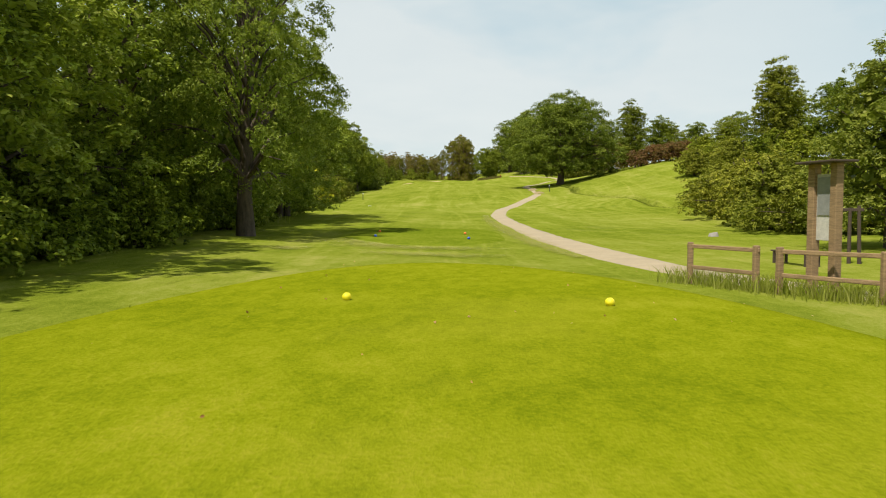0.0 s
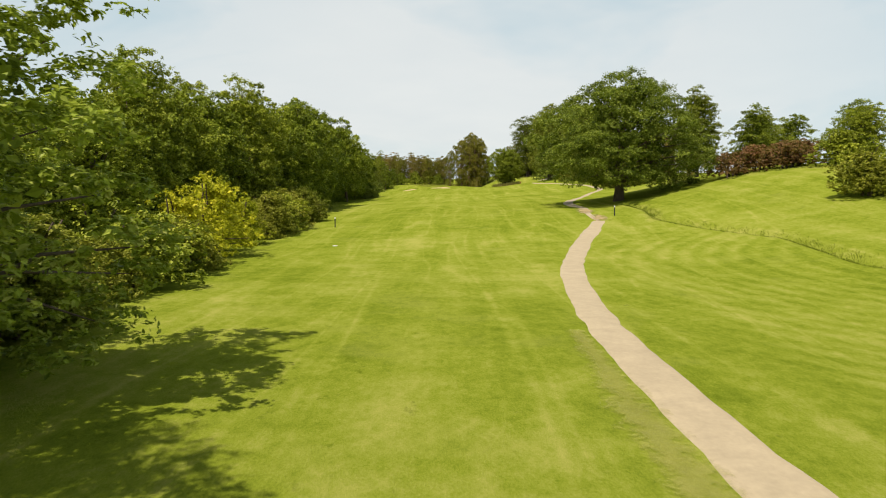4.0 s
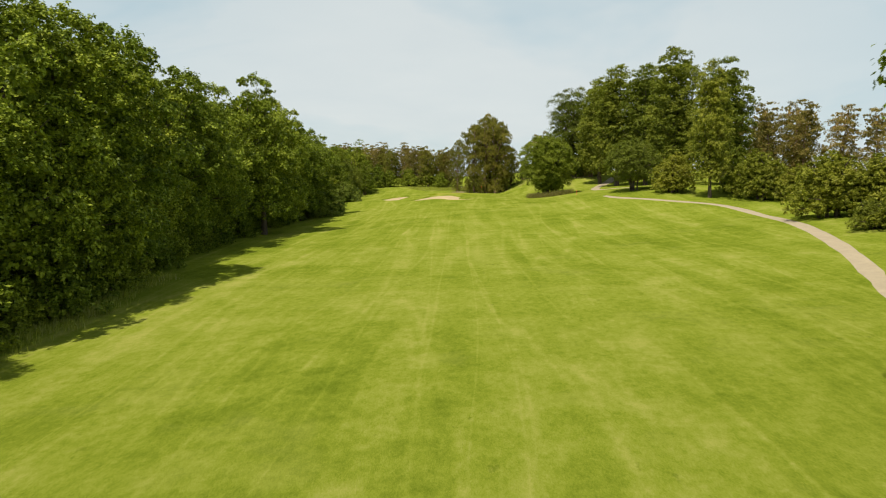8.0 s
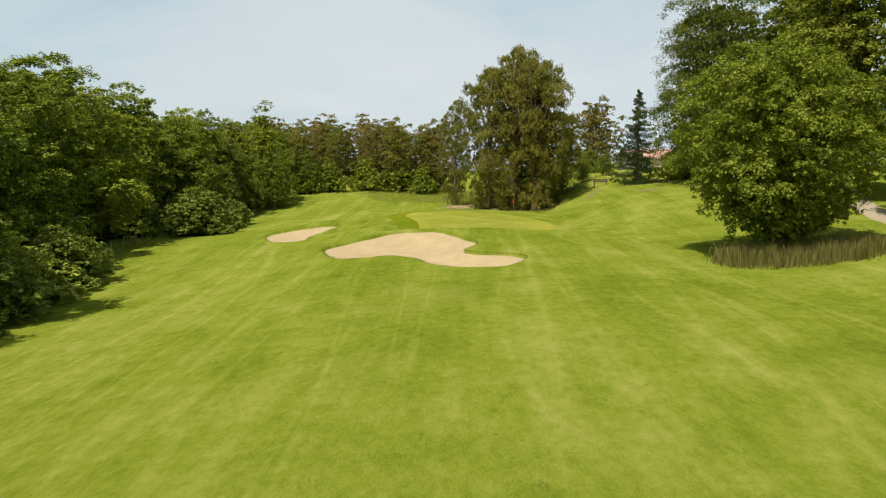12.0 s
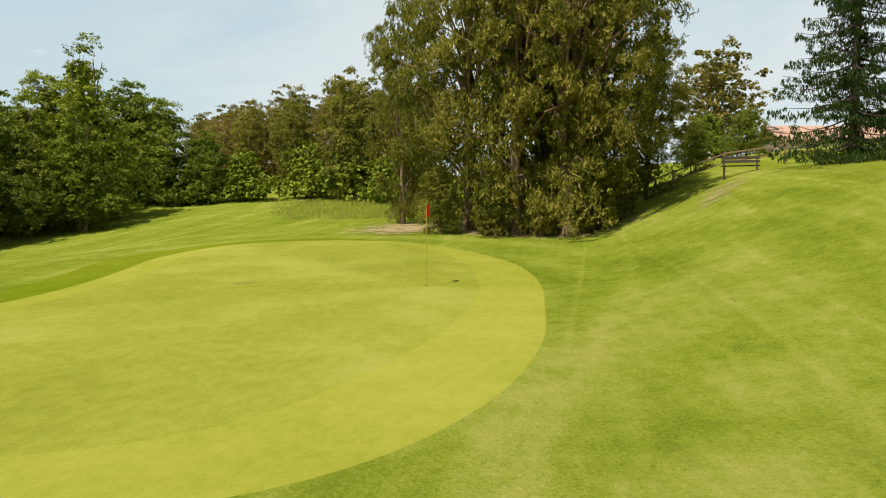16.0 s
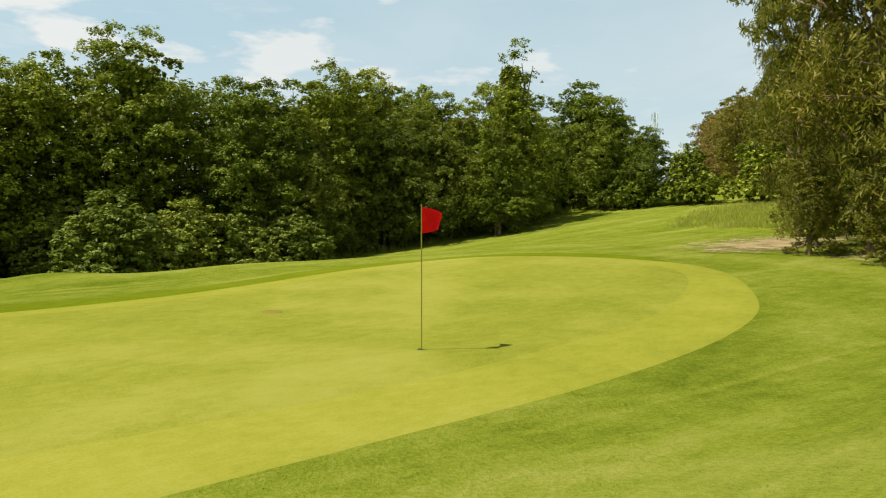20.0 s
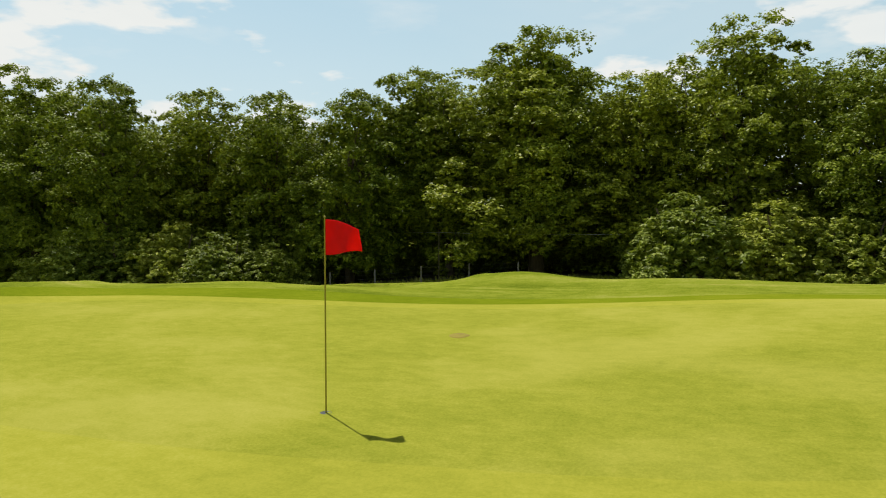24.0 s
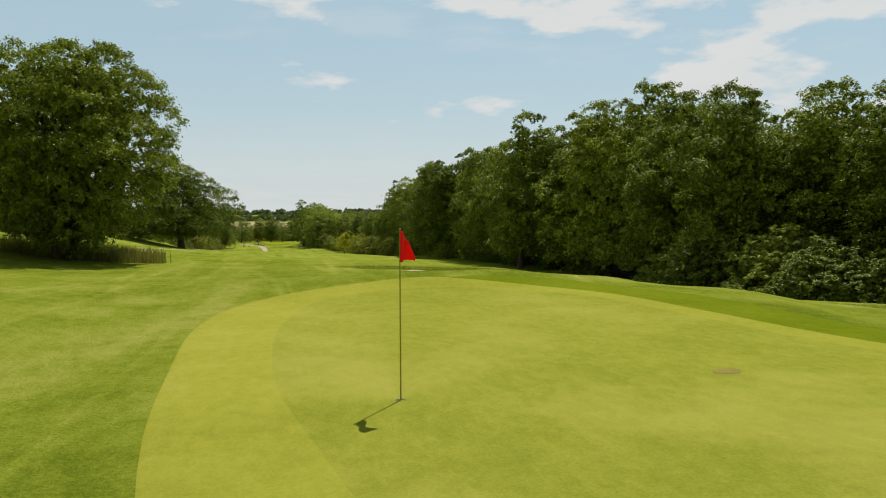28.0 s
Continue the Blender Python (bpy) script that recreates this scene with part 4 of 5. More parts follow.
ribbon("path", [(13, -262), (9.8, -256), (7.5, -251.5), (6.2, -247.5), (5.6, -243), (5.15, -238), (4.75, -233), (4.6, -228), (4.45, -221.5), (4.05, -213.5), (4.0, -204.5), (4.6, -195.5), (5.3, -188.6), (6.4, -182.2), (8.4, -173), (10.2, -166.5), (12.6, -157.8)], [1.8, 1.8, 1.75, 1.8, 1.9, 1.9, 1.9, 1.85, 1.65] + [1.5] * 6 + [1.6, 1.3], 0.035, GRAVEL, "pale gravel cart path winding beside the fairway")
ribbon("path.001", [(12.4, -158.4), (12.5, -152), (13.3, -144), (13.0, -137.5), (13.4, -131), (15.9, -122), (19.6, -111.5), (23.9, -97.3), (26.7, -83), (26.4, -71), (21.4, -65), (17.2, -58.6), (16.0, -53)], [0.6, 0.7, 1.0, 1.5, 1.4, 1.2, 1.2, 1.3, 1.3, 1.2, 1.0, 1.0, 0.8], 0.03, GRAVEL, "narrow worn dirt track under the oak and along the bank", seed=2)
ribbon("path.002", [(21.5, -46), (19.6, -37), (19.3, -28), (21.5, -19), (25.3, -9), (29, 1), (34, 10)], [0.5, 1.2, 1.6, 1.9, 2.0, 2.0, 2.0], 0.03, GRAVEL, "sandy track under the poplars", seed=3)


def earth_material(name, low, high, most=0.85):
    """Bare earth that gives way to turf in broken patches towards its rim."""
    mat, n, out = material(name)
    pos = n.add("ShaderNodeNewGeometry").outputs["Position"]
    at = n.add("ShaderNodeAttribute")
    at.attribute_name = "rim"
    grain = n.noise(pos, 1.6, 5.0, 0.7)
    tone = n.ramp(grain, [(0.35, low), (0.65, high)])
    b = finish(n, out, tone, 0.95, grain, 0.4, 0.03)
    over = n.math("SUBTRACT", n.math("ADD", grain, n.math("MULTIPLY", n.noise(pos, 9, 4.0), 0.7)), n.math("ADD", n.math("MULTIPLY", at.outputs["Fac"], 0.62), 0.40))
    keep = n.math("MINIMUM", n.math("MAXIMUM", n.math("MULTIPLY", over, 3.0 if most > 0.8 else 1.3), 0.0), most)
    m = n.add("ShaderNodeMixShader")
    t = n.add("ShaderNodeBsdfTransparent")
    n.tree.links.new(keep, m.inputs[0])
    n.link(t, 0, m, 1)
    n.link(b, 0, m, 2)
    n.link(m, 0, out, 0)
    return mat


EARTH = earth_material("bare_earth", (0.29, 0.21, 0.085), (0.46, 0.345, 0.165), 0.82)
THIN_EARTH = earth_material("thin_turf", (0.30, 0.235, 0.085), (0.42, 0.33, 0.14), 0.6)
DRY_TURF = earth_material("dry_turf", (0.29, 0.275, 0.045), (0.38, 0.345, 0.09), 0.38)


def earth_patch(points, label, name="bare_earth", mat=EARTH):
    ob = pad(name, closed_curve(points, 8), 0.05, mat, label, 10)
    ob.name = name
    me = ob.data
    rim = me.attributes.new("rim", "FLOAT", "POINT")
    n = len(points) * 8
    f = np.concatenate([[0.0], np.repeat(np.append(np.linspace(0, 1, 10)[1:] ** 0.8, 1.1), n)])
    rim.data.foreach_set("value", f.astype(np.float32))


earth_patch([(-8.0, 15.4), (-8.0, 19.8), (-6.6, 23.0), (-3.8, 23.8), (-2.2, 21.4), (-2.2, 16.6), (-3.5, 13.7), (-5.7, 13.2)], "patch of bare sandy earth behind the green")
earth_patch([(9.3, 16.0), (11.3, 15.4), (11.0, 13.0), (9.4, 10.0), (7.6, 9.0), (8.2, 13.0)], "worn tan earth on the bank below the bench", mat=THIN_EARTH)
earth_patch([(11.2, 2.2), (11.6, 4.4), (13.6, 5.6), (15.4, 4.4), (14.8, 2.4), (13.0, 1.6)], "worn tan earth on the bank beside the tree", mat=THIN_EARTH)
earth_patch([(-3.4, 15.6), (1.0, 13.4), (5.4, 14.0), (8.2, 16.6), (6.4, 21.4), (1.0, 22.6), (-3.2, 20.2)], "leaf-strewn bare earth under the gum trees")
earth_patch([(15.5, 3.0), (20, 1.2), (26, 1.0), (28, 6), (22, 9.5), (16.5, 7.2)], "bare earth in the shade of the tree on the bank")


earth_patch([(11.9, -159.4), (11.9, -156.0), (12.6, -152.8), (13.6, -152.4), (13.9, -155.6), (13.7, -159.0)], "worn sandy earth where the gravel path gives out")
earth_patch([(11.4, -153.0), (11.6, -148.0), (12.2, -143.5), (13.6, -144.5), (14.0, -149.0), (13.0, -153.2)], "scuffed bare earth beside the worn track")
for spot in (((-6.0, -236.2), (-5.4, -239.2), (-2.6, -241.2), (0.8, -241.5), (3.0, -240.2), (2.9, -239.0), (0.6, -239.5), (-2.3, -239.3), (-4.4, -237.9)), ((-3.6, -242.0), (-0.6, -241.4), (2.4, -241.8), (3.0, -243.4), (0.6, -244.6), (-2.8, -244.2)), ((-5.4, -241.0), (-4.2, -240.2), (-3.9, -241.8), (-4.8, -243.6), (-6.0, -242.8))):
    earth_patch(spot, "thin yellowed grass round the forward tee", "dry_grass", DRY_TURF)
verge = ribbon("dry_grass", [(4.3, -243), (3.85, -238), (3.45, -233), (3.25, -228), (3.15, -221.5), (2.85, -213.5), (2.9, -204.5)], [1.0, 1.9, 2.3, 2.3, 2.1, 1.8, 0.9], 0.045, DRY_TURF, "thin dry grass along the edge of the path", seed=6)
verge_rim = verge.data.attributes.new("rim", "FLOAT", "POINT")
verge_rim.data.foreach_set("value", np.tile(np.abs(np.linspace(-1.1, 1.1, 7)), len(verge.data.vertices) // 7).astype(np.float32))


# ---- woods and trees ----
EDGE_Y = (-266, -243, -235, -221, -200, -168, -157, -139, -119, -102, -83, -60, -36, -26, -5, 10, 30, 46, 60, 100)
EDGE_X = (-14, -14, -14.5, -15.5, -22, -28.3, -28.8, -26.6, -26.5, -28.2, -30.2, -30.8, -32.6, -34.8, -36.2, -36.2, -37, -39.5, -45, -64)
TOP_Y = (-266, -221, -205, -186, -176, -168, -150, -145, -137, -124, -112, -98, -88, -79, -54, -40, -20, -5, 10, 30, 60, 100)
TOP_Z = (2.6, 0.6, -0.5, 0.0, 3.8, 6.0, 6.2, 8.0, 9.4, 10.4, 10.4, 11.4, 11.6, 10.6, 11.2, 10.8, 11.0, 12.7, 12.7, 12.0, 11.8, 13)


def top(y):
    return float(np.interp(y, TOP_Y, TOP_Z))


def edge(y):
    return float(np.interp(y, EDGE_Y, EDGE_X))


FLOOR_Y = np.arange(-275.0, 95.0, 2.5)
floor_x = np.array([[edge(v) + 0.6 + 0.5 * math.sin(v * 0.7) - k for k in (0, 1.5, 4, 6, 8, 10.5, 13, 15.5)] for v in FLOOR_Y])
floor_y = np.repeat(FLOOR_Y[:, None], 8, 1)
floor_z = height(floor_x, floor_y) + np.array([-0.05, 0.08, 0.1, 0.12, 0.15, 0.2, 0.25, 0.1])
cells = (np.arange(len(FLOOR_Y) - 1)[:, None] * 8 + np.arange(7)[None]).ravel()
# litter brown kept very dark, adding the canopy's shade to its colour
LITTER = plain("leaf_litter", (0.050, 0.040, 0.020), 0.95, 1.5, 0.5, 0.6, local=False)
structure("wood_floor", grid_mesh("wood_floor", np.stack([floor_x, floor_y, floor_z], -1).reshape(-1, 3), np.stack([cells, cells + 1, cells + 9, cells + 8], 1), LITTER), "leaf litter on the floor of the wood, darkened in colour for the shade under the trees")

wood_rng = random.Random(21)
y = -268.0
while y < 62:
    x = edge(y) - 0.4 + wood_rng.uniform(-2.0, 1.4)
    tall = (top(y) - h(x, y)) * wood_rng.choice((0.8, 0.9, 0.98, 1.02, 1.06, 1.12)) * wood_rng.uniform(0.96, 1.04)
    key = wood_rng.choice(("wood_a", "wood_b", "wood_a", "wood_c"))
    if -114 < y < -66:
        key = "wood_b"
    if y < -215:
        key, tall = "near_a", (top(y) - h(x, y)) * wood_rng.uniform(1.02, 1.15)
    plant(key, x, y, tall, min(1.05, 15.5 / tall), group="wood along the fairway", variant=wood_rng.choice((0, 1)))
    y += (6.0 if y > -120 else 5.2) * wood_rng.uniform(0.75, 1.25)
for row, gap in ((5.0, 5.0), (11.0, 6.0)):
    y = -268.0
    while y < 78:
        x = edge(y) - row + wood_rng.uniform(-1.2, 1.2)
        tall = (top(y) + 0.3 - h(x, y)) * wood_rng.uniform(0.80, 0.99)
        plant(wood_rng.choice(("back_a", "back_b")), x, y, tall, min(1.1, 15.5 / tall), group="wood along the fairway", variant=wood_rng.choice((0, 1)))
        y += gap * wood_rng.uniform(0.85, 1.2)
y = -262.0
while y < 45:
    key = wood_rng.choice(("bush", "bush", "bush_light")) if y < -48 else "bush_full"
    tall = wood_rng.uniform(2.2, 4.0)
    if -230 < y < -145:
        tall *= 1.15
    if -106 < y < -46:
        key, tall = "bush_dark", tall * 0.8
    if (key != "bush_dark" or wood_rng.random() < 0.7) and not -19 < y < -2:
        plant(key, edge(y) + (wood_rng.uniform(1.4, 2.6) if y > -225 else wood_rng.uniform(2.5, 3.6)), y, tall, 1.05, group="shrubs at the wood's edge")
    y += 3.4 * wood_rng.uniform(0.75, 1.5)
for x, y, s in ((-17.6, -187, 4.6), (-18.2, -181.5, 5.6), (-18.8, -176, 5.2), (-19.4, -170.5, 4.2)):
    plant("broom", x, y, s)
for k in range(17):
    v = -212 + 3.6 * k
    if -190 < v < -167:
        continue
    plant(wood_rng.choice(("bush_olive", "bush_light", "bush_olive")), float(np.interp(v, (-212, -168, -150), (-13.2, -19.0, -19.8))) + wood_rng.uniform(-1.2, 0.6), v, wood_rng.uniform(2.6, 4.4), 1.15, group="shrubs at the wood's edge")
for x, y, s in ((-20.0, -149, 3.6), (-20.4, -145, 4.4), (-20.8, -141, 4.4), (-21.4, -137, 4.0), (-22.4, -132.5, 3.6), (-23.4, -128, 3.0)):
    plant("bush_olive", x, y, s, 1.15, label="fine-leaved olive-green shrub at the wood's edge", group="shrubs at the wood's edge")
for k in range(26):
    v = -24 + 1.15 * k
    plant("bush_dark", edge(v) - wood_rng.uniform(2.5, 8.0), v, wood_rng.uniform(2.4, 4.2), 1.2, group="undergrowth in the wood")
# the large tree and the shrubs that stand out from the wood beside the green
plant("wood_c", -36.2, -7.3, 15.0, 1.35, label="large light-green tree standing out from the wood", variant=2)
for x, y, s, key in ((-30.6, 1.5, 4.6, "bush_full"), (-30.2, 5.0, 4.2, "bush_full"), (-30.4, 9, 3.8, "bush_full"), (-31, 12, 3.6, "bush_full"), (-27.6, -33, 4.2, "bush_full"), (-28.4, -29, 4.6, "bush_full"), (-28.6, -25, 3.8, "bush_full"), (-29.0, -21.5, 3.0, "bush_full"), (-26.8, -37, 4.0, "bush_full")):
    plant(key, x, y, s, 1.2, group="shrubs at the wood's edge")

for x, y, crest in ((-26.8, -70.8, 13.7), (-31.3, -49.3, 13.8), (-29.4, -42.5, 11.8), (-29.8, -60.5, 11.8), (-30.0, -34.5, 11.0)):
    plant("wood_a", x, y, crest - h(x, y), 0.9, label="tall pointed broadleaf tree rising above the wood's edge", variant=1)
for x, y, s in ((-31.5, 39.5, 9.5), (-27.5, 40, 6.5), (-35, 42, 11)):
    plant("wood_b", x, y, s, 1.0, group="wood along the fairway", variant=1)
# the gum trees by the tee
for x, y, s in ((-12.8, -247.0, 12.5), (-13.0, -218.0, 11.5), (-13.6, -225.5, 12.5), (-12.3, -214.5, 12.2)):
    plant("near_a", x, y, s, 1.2)
plant("near_gum", -8.25, -235.4, 16.0, 1.0, rz=30)
plant("near_gum", -11.4, -222.8, 14.6, 1.0, rz=120)
for x, y, s in ((-9.6, -250.5, 3.0), (-9.9, -246.5, 2.6), (-9.4, -242.6, 2.4), (-11.0, -239.0, 3.4), (-10.6, -231, 2.6), (-11.4, -227, 3.0)):
    plant("bush", x, y, s, 1.0, group="shrubs at the wood's edge")

# oak and the ridge on the far side of the track
plant("oak", 18.9, -137, 16.6, 1.0, rz=24)
for x, y, tall, key in ((51.8, -148, 16, "poplar"), (39.8, -103, 16, "poplar"), (37.1, -132, 8.5, "wood_c"), (42, -126, 8, "wood_c"), (46, -142, 7, "wood_a"), (58, -140, 12, "wood_a"), (60, -155, 13, "wood_b"), (48, -118, 9, "wood_b"), (55, -125, 10, "wood_a"), (44, -160, 4, "bush"), (66, -165, 12, "wood_c"), (40, -150, 4.0, "bush_light"), (38, -158, 3.2, "bush"), (49.5, -151, 4.6, "bush"), (53.5, -152, 5.0, "bush_light"), (57, -149, 6.0, "bush"), (46.5, -155, 3.6, "bush_olive")):
    plant(key, x, y, tall, 1.15)
for x, y in ((31.5, -141), (35.5, -139.5), (39, -141), (37, -144)):
    plant("gorse", x, y, 3.4, 1.25)
for x, y, s, key in ((20.0, -226, 4.5, "bush_olive"), (20.5, -221, 4.9, "bush_olive"), (21.5, -215, 5.3, "bush_olive"), (22.5, -209, 5.2, "bush_olive"), (24, -203, 4.6, "bush_olive"), (25, -197.5, 3.2, "bush_olive"), (25, -219, 3.9, "bush_olive"), (27, -211, 3.9, "bush_olive"), (23, -229, 4.2, "bush_olive"), (25.4, -190.5, 2.6, "bush_olive"), (26.2, -194, 3.4, "bush_olive"), (27.2, -199, 3.6, "bush_olive"), (27, -204.5, 3.9, "bush_olive"), (33, -168, 4.0, "bush_olive"), (36, -172, 5.0, "bush_olive")):
    plant(key, x, y, s, 1.15, group="shrubs beside the tee")
plant("sallow", 17.6, -237, 8.2, 1.05, label="young yellow-green leafy tree behind the notice board")
plant("wood_a", 24, -240, 9, 1.1)

# trees by the green
for x, y, tall in ((24.5, -3.0, 21), (23.0, -12, 20), (23.8, -24, 21.5), (27.4, -30, 20.5), (29, -40, 21.5), (27.2, -63.4, 17.0), (32, -20, 21.5), (34, -48, 18.5)):
    plant("poplar", x, y, tall, 0.72 if y < -60 else 1.0, group="poplars on the bank", variant=int(x) % 2)
plant("dome_tree", 20.8, -50.9)
for x, y, tall in ((34.8, -58, 4.6), (31.5, -60, 3.6)):
    plant("bush_light", x, y, tall, 1.1, group="shrubs along the track")
for x, y, tall, wide in ((24.2, -57.2, 5.4, 0.95), (32.8, -66.2, 6.2, 1.0), (36.4, -68.5, 4.4, 1.0), (29.8, -88.0, 6.2, 1.05), (33.6, -90.5, 5.4, 1.1), (26.4, -100.6, 2.4, 1.1), (28.4, -103.0, 4.2, 1.1)):
    plant("bush_olive", x, y, tall, wide, group="shrubs along the track")
for x, y, s in ((42, -44, 12.5), (46, -47, 12), (50, -50, 11.5), (47, -42, 13), (54, -52, 11), (39, -38, 13)):
    plant("gum_far", x, y, s, 1.25, group="gum trees on the ridge")
plant("willow", 11.2, -29.2, 10.8, 0.9)
for x, y, tall in ((0.9, 16.6, 19), (3.7, 16.2, 18.5), (-1.6, 18.4, 17), (5.4, 18.8, 15), (2.4, 20.5, 19.5), (7.4, 22.6, 8.8)):
    plant("gum", x, y, tall, 0.95, group="clump of gum trees behind the green", variant=wood_rng.choice((0, 1)))
plant("gum", -5.6, 21.5, 13, 0.62, variant=1)
plant("rust_tree", 19.0, 62, 13.5, 1.15)
plant("birch", -31.5, 30.5, 13.6, 1.0)
plant("birch", -29.0, 26.5, 8.5, 1.1)
plant("birch", -33.5, 26.0, 10, 1.1)
for x, y, s in ((-33.4, 15.0, 8.6), (-33.2, 20.0, 9.6), (-34.0, 24.6, 10.0)):
    plant("sallow", x, y, s, 1.0, group="sallows before the wood")
plant("bank_tree", 20.4, 6.2, 20.0, 1.35)
plant("gum", 24, 4, 14, 1.0, variant=1)
plant("bush_light", 13.8, 38.5, 3.6, 1.0)
plant("sallow", 10.5, 25.6, 3.4, 0.8, label="small yellow-green bush by the rail fence")
plant("sallow", 14.2, 29.5, 3.4, 0.9, label="pale yellow-green bush behind the rail fence")
for x, y, s, key in ((18.2, 13.6, 3.6, "bush"), (20.6, 15.0, 4.0, "bush_olive"), (23.5, 13.0, 4.4, "bush"), (27, 14, 4.6, "bush_olive")):
    plant(key, x, y, s, 1.1, label="leafy green shrub behind the tree on the bank", group="shrubs on the bank")
for x, y, s in ((-2.6, 16.2, 3.4), (0.2, 15.4, 3.6), (6.2, 18.6, 3.2), (4.2, 16.6, 3.4), (2.2, 15.6, 2.6)):
    plant("gum_dark", x, y, s, 1.4, label="low drooping gum foliage at the foot of the clump", group="clump of gum trees behind the green")
row_rng = random.Random(8)
for k in range(40):
    f = k / 39
    x, y = -7 - 56 * f + row_rng.uniform(-2, 2), 36 + 66 * f + row_rng.uniform(-3, 3) + 5 * (k % 2)
    plant(row_rng.choice(("gum_far", "gum_dark", "gum_far")), x, y, row_rng.uniform(9.8, 12.8), 1.2, group="row of gum trees behind the green")
for k in range(16):
    plant(row_rng.choice(("gum_far", "gum_dark")), 36 + row_rng.uniform(0, 26), -25 + 5 * k + row_rng.uniform(-2, 2), row_rng.uniform(11, 15), 1.1, group="gum trees on the ridge")
for x, y, tall in ((-28.3, 38.4, 3.6), (-24, 41, 4.5), (-14.5, 41, 6), (-19, 43, 5), (-10, 36, 4.0)):
    plant("bush", x, y, tall)


def spruce_meshes(tall, radius, seed):
    """A stem with whorls of sagging branches, upturned at their ends, hung with needle twigs."""
    rng = np.random.default_rng(seed)
    pieces = [tube([(0, 0, -0.3), (0.03, 0, tall * 0.5), (0, 0.02, tall)], [0.2, 0.12, 0.02], 8)]
    cen, rad = [], []
    z, turn = 0.7, 0.0
    while z < tall - 0.25:
        r = radius * (1 - z / tall) ** 0.9 + 0.12
        arms = 6 if z < 0.75 * tall else 5
        turn += rng.uniform(0.3, 0.9)
        for k in range(arms):
            a = turn + k * 2 * np.pi / arms + rng.uniform(-0.45, 0.45)
            long = r * rng.choice((0.5, 0.75, 0.9, 1.0, 1.12, 1.25)) * rng.uniform(0.92, 1.08)
            up = rng.uniform(-0.30, 0.30)
            f = np.arange(0.0, 1.01, min(0.25, 0.16 / max(long, 0.3)))
            sag = z + up - 0.42 * long * f + 0.34 * long * f**2.2
            arm = np.column_stack([long * f * math.cos(a), long * f * math.sin(a), np.maximum(sag, 0.2)])
            pieces.append(tube(arm[:: max(1, len(arm) // 4)], np.linspace(0.035, 0.008, len(arm[:: max(1, len(arm) // 4)])), 4))
            for g, p in zip(f[1:], arm[1:]):
                wide = 0.30 * long * (1 - g) * g * 2 + 0.03
                for side in (-1, 0, 1):
                    cen.append((p[0] - side * wide * math.sin(a), p[1] + side * wide * math.cos(a), max(p[2] - rng.uniform(0.02, 0.24) * (0.6 + 0.4 * long), 0.15)))
                    rad.append(0.10 + 0.05 * (1 - g))
        z += 0.70 * (1 - 0.35 * z / tall)
    v, q = sprays(rng, np.array(cen), np.array(rad), 11, 0.17, 0.22, 0.8, 0.8)
    tv, tq = joined(pieces)
    return grid_mesh("spruce_trunk", tv, tq, BARK), grid_mesh("spruce_crown", v, q, LEAF_SPRUCE, smooth=False)


spruce = thing("spruce_tree", 14.0, 12.0, h(14, 12) - 0.1, "dark green spruce tree with tiered drooping branches", "tree")
a, b = spruce_meshes(10.2, 3.1, 4)
part("trunk", a, None, spruce)
part("crown", b, None, spruce)


# ---- the flag and the cup ----
def paint(name, colour, roughness=0.5, spread=0.12, metallic=0.0, scale=8.0):
    return plain(name, colour, roughness, scale, spread, 0.05, metallic)


RED_CLOTH = cloth("red_cloth", (0.88, 0.012, 0.03))
POLE_PAINT = paint("pole_paint", (0.42, 0.36, 0.06), 0.45)
DARK = paint("black_plastic_and_cup_shade", (0.02, 0.022, 0.02), 0.5)
WHITE = paint("white_paint", (0.78, 0.78, 0.74), 0.5)
YELLOW = paint("yellow_paint", (0.85, 0.72, 0.02), 0.45)
BLUE = paint("blue_paint", (0.03, 0.10, 0.55), 0.45)
ORANGE = paint("orange_paint", (0.85, 0.22, 0.03), 0.45)
STEEL = paint("galvanised_steel", (0.42, 0.44, 0.45), 0.4, metallic=0.8)


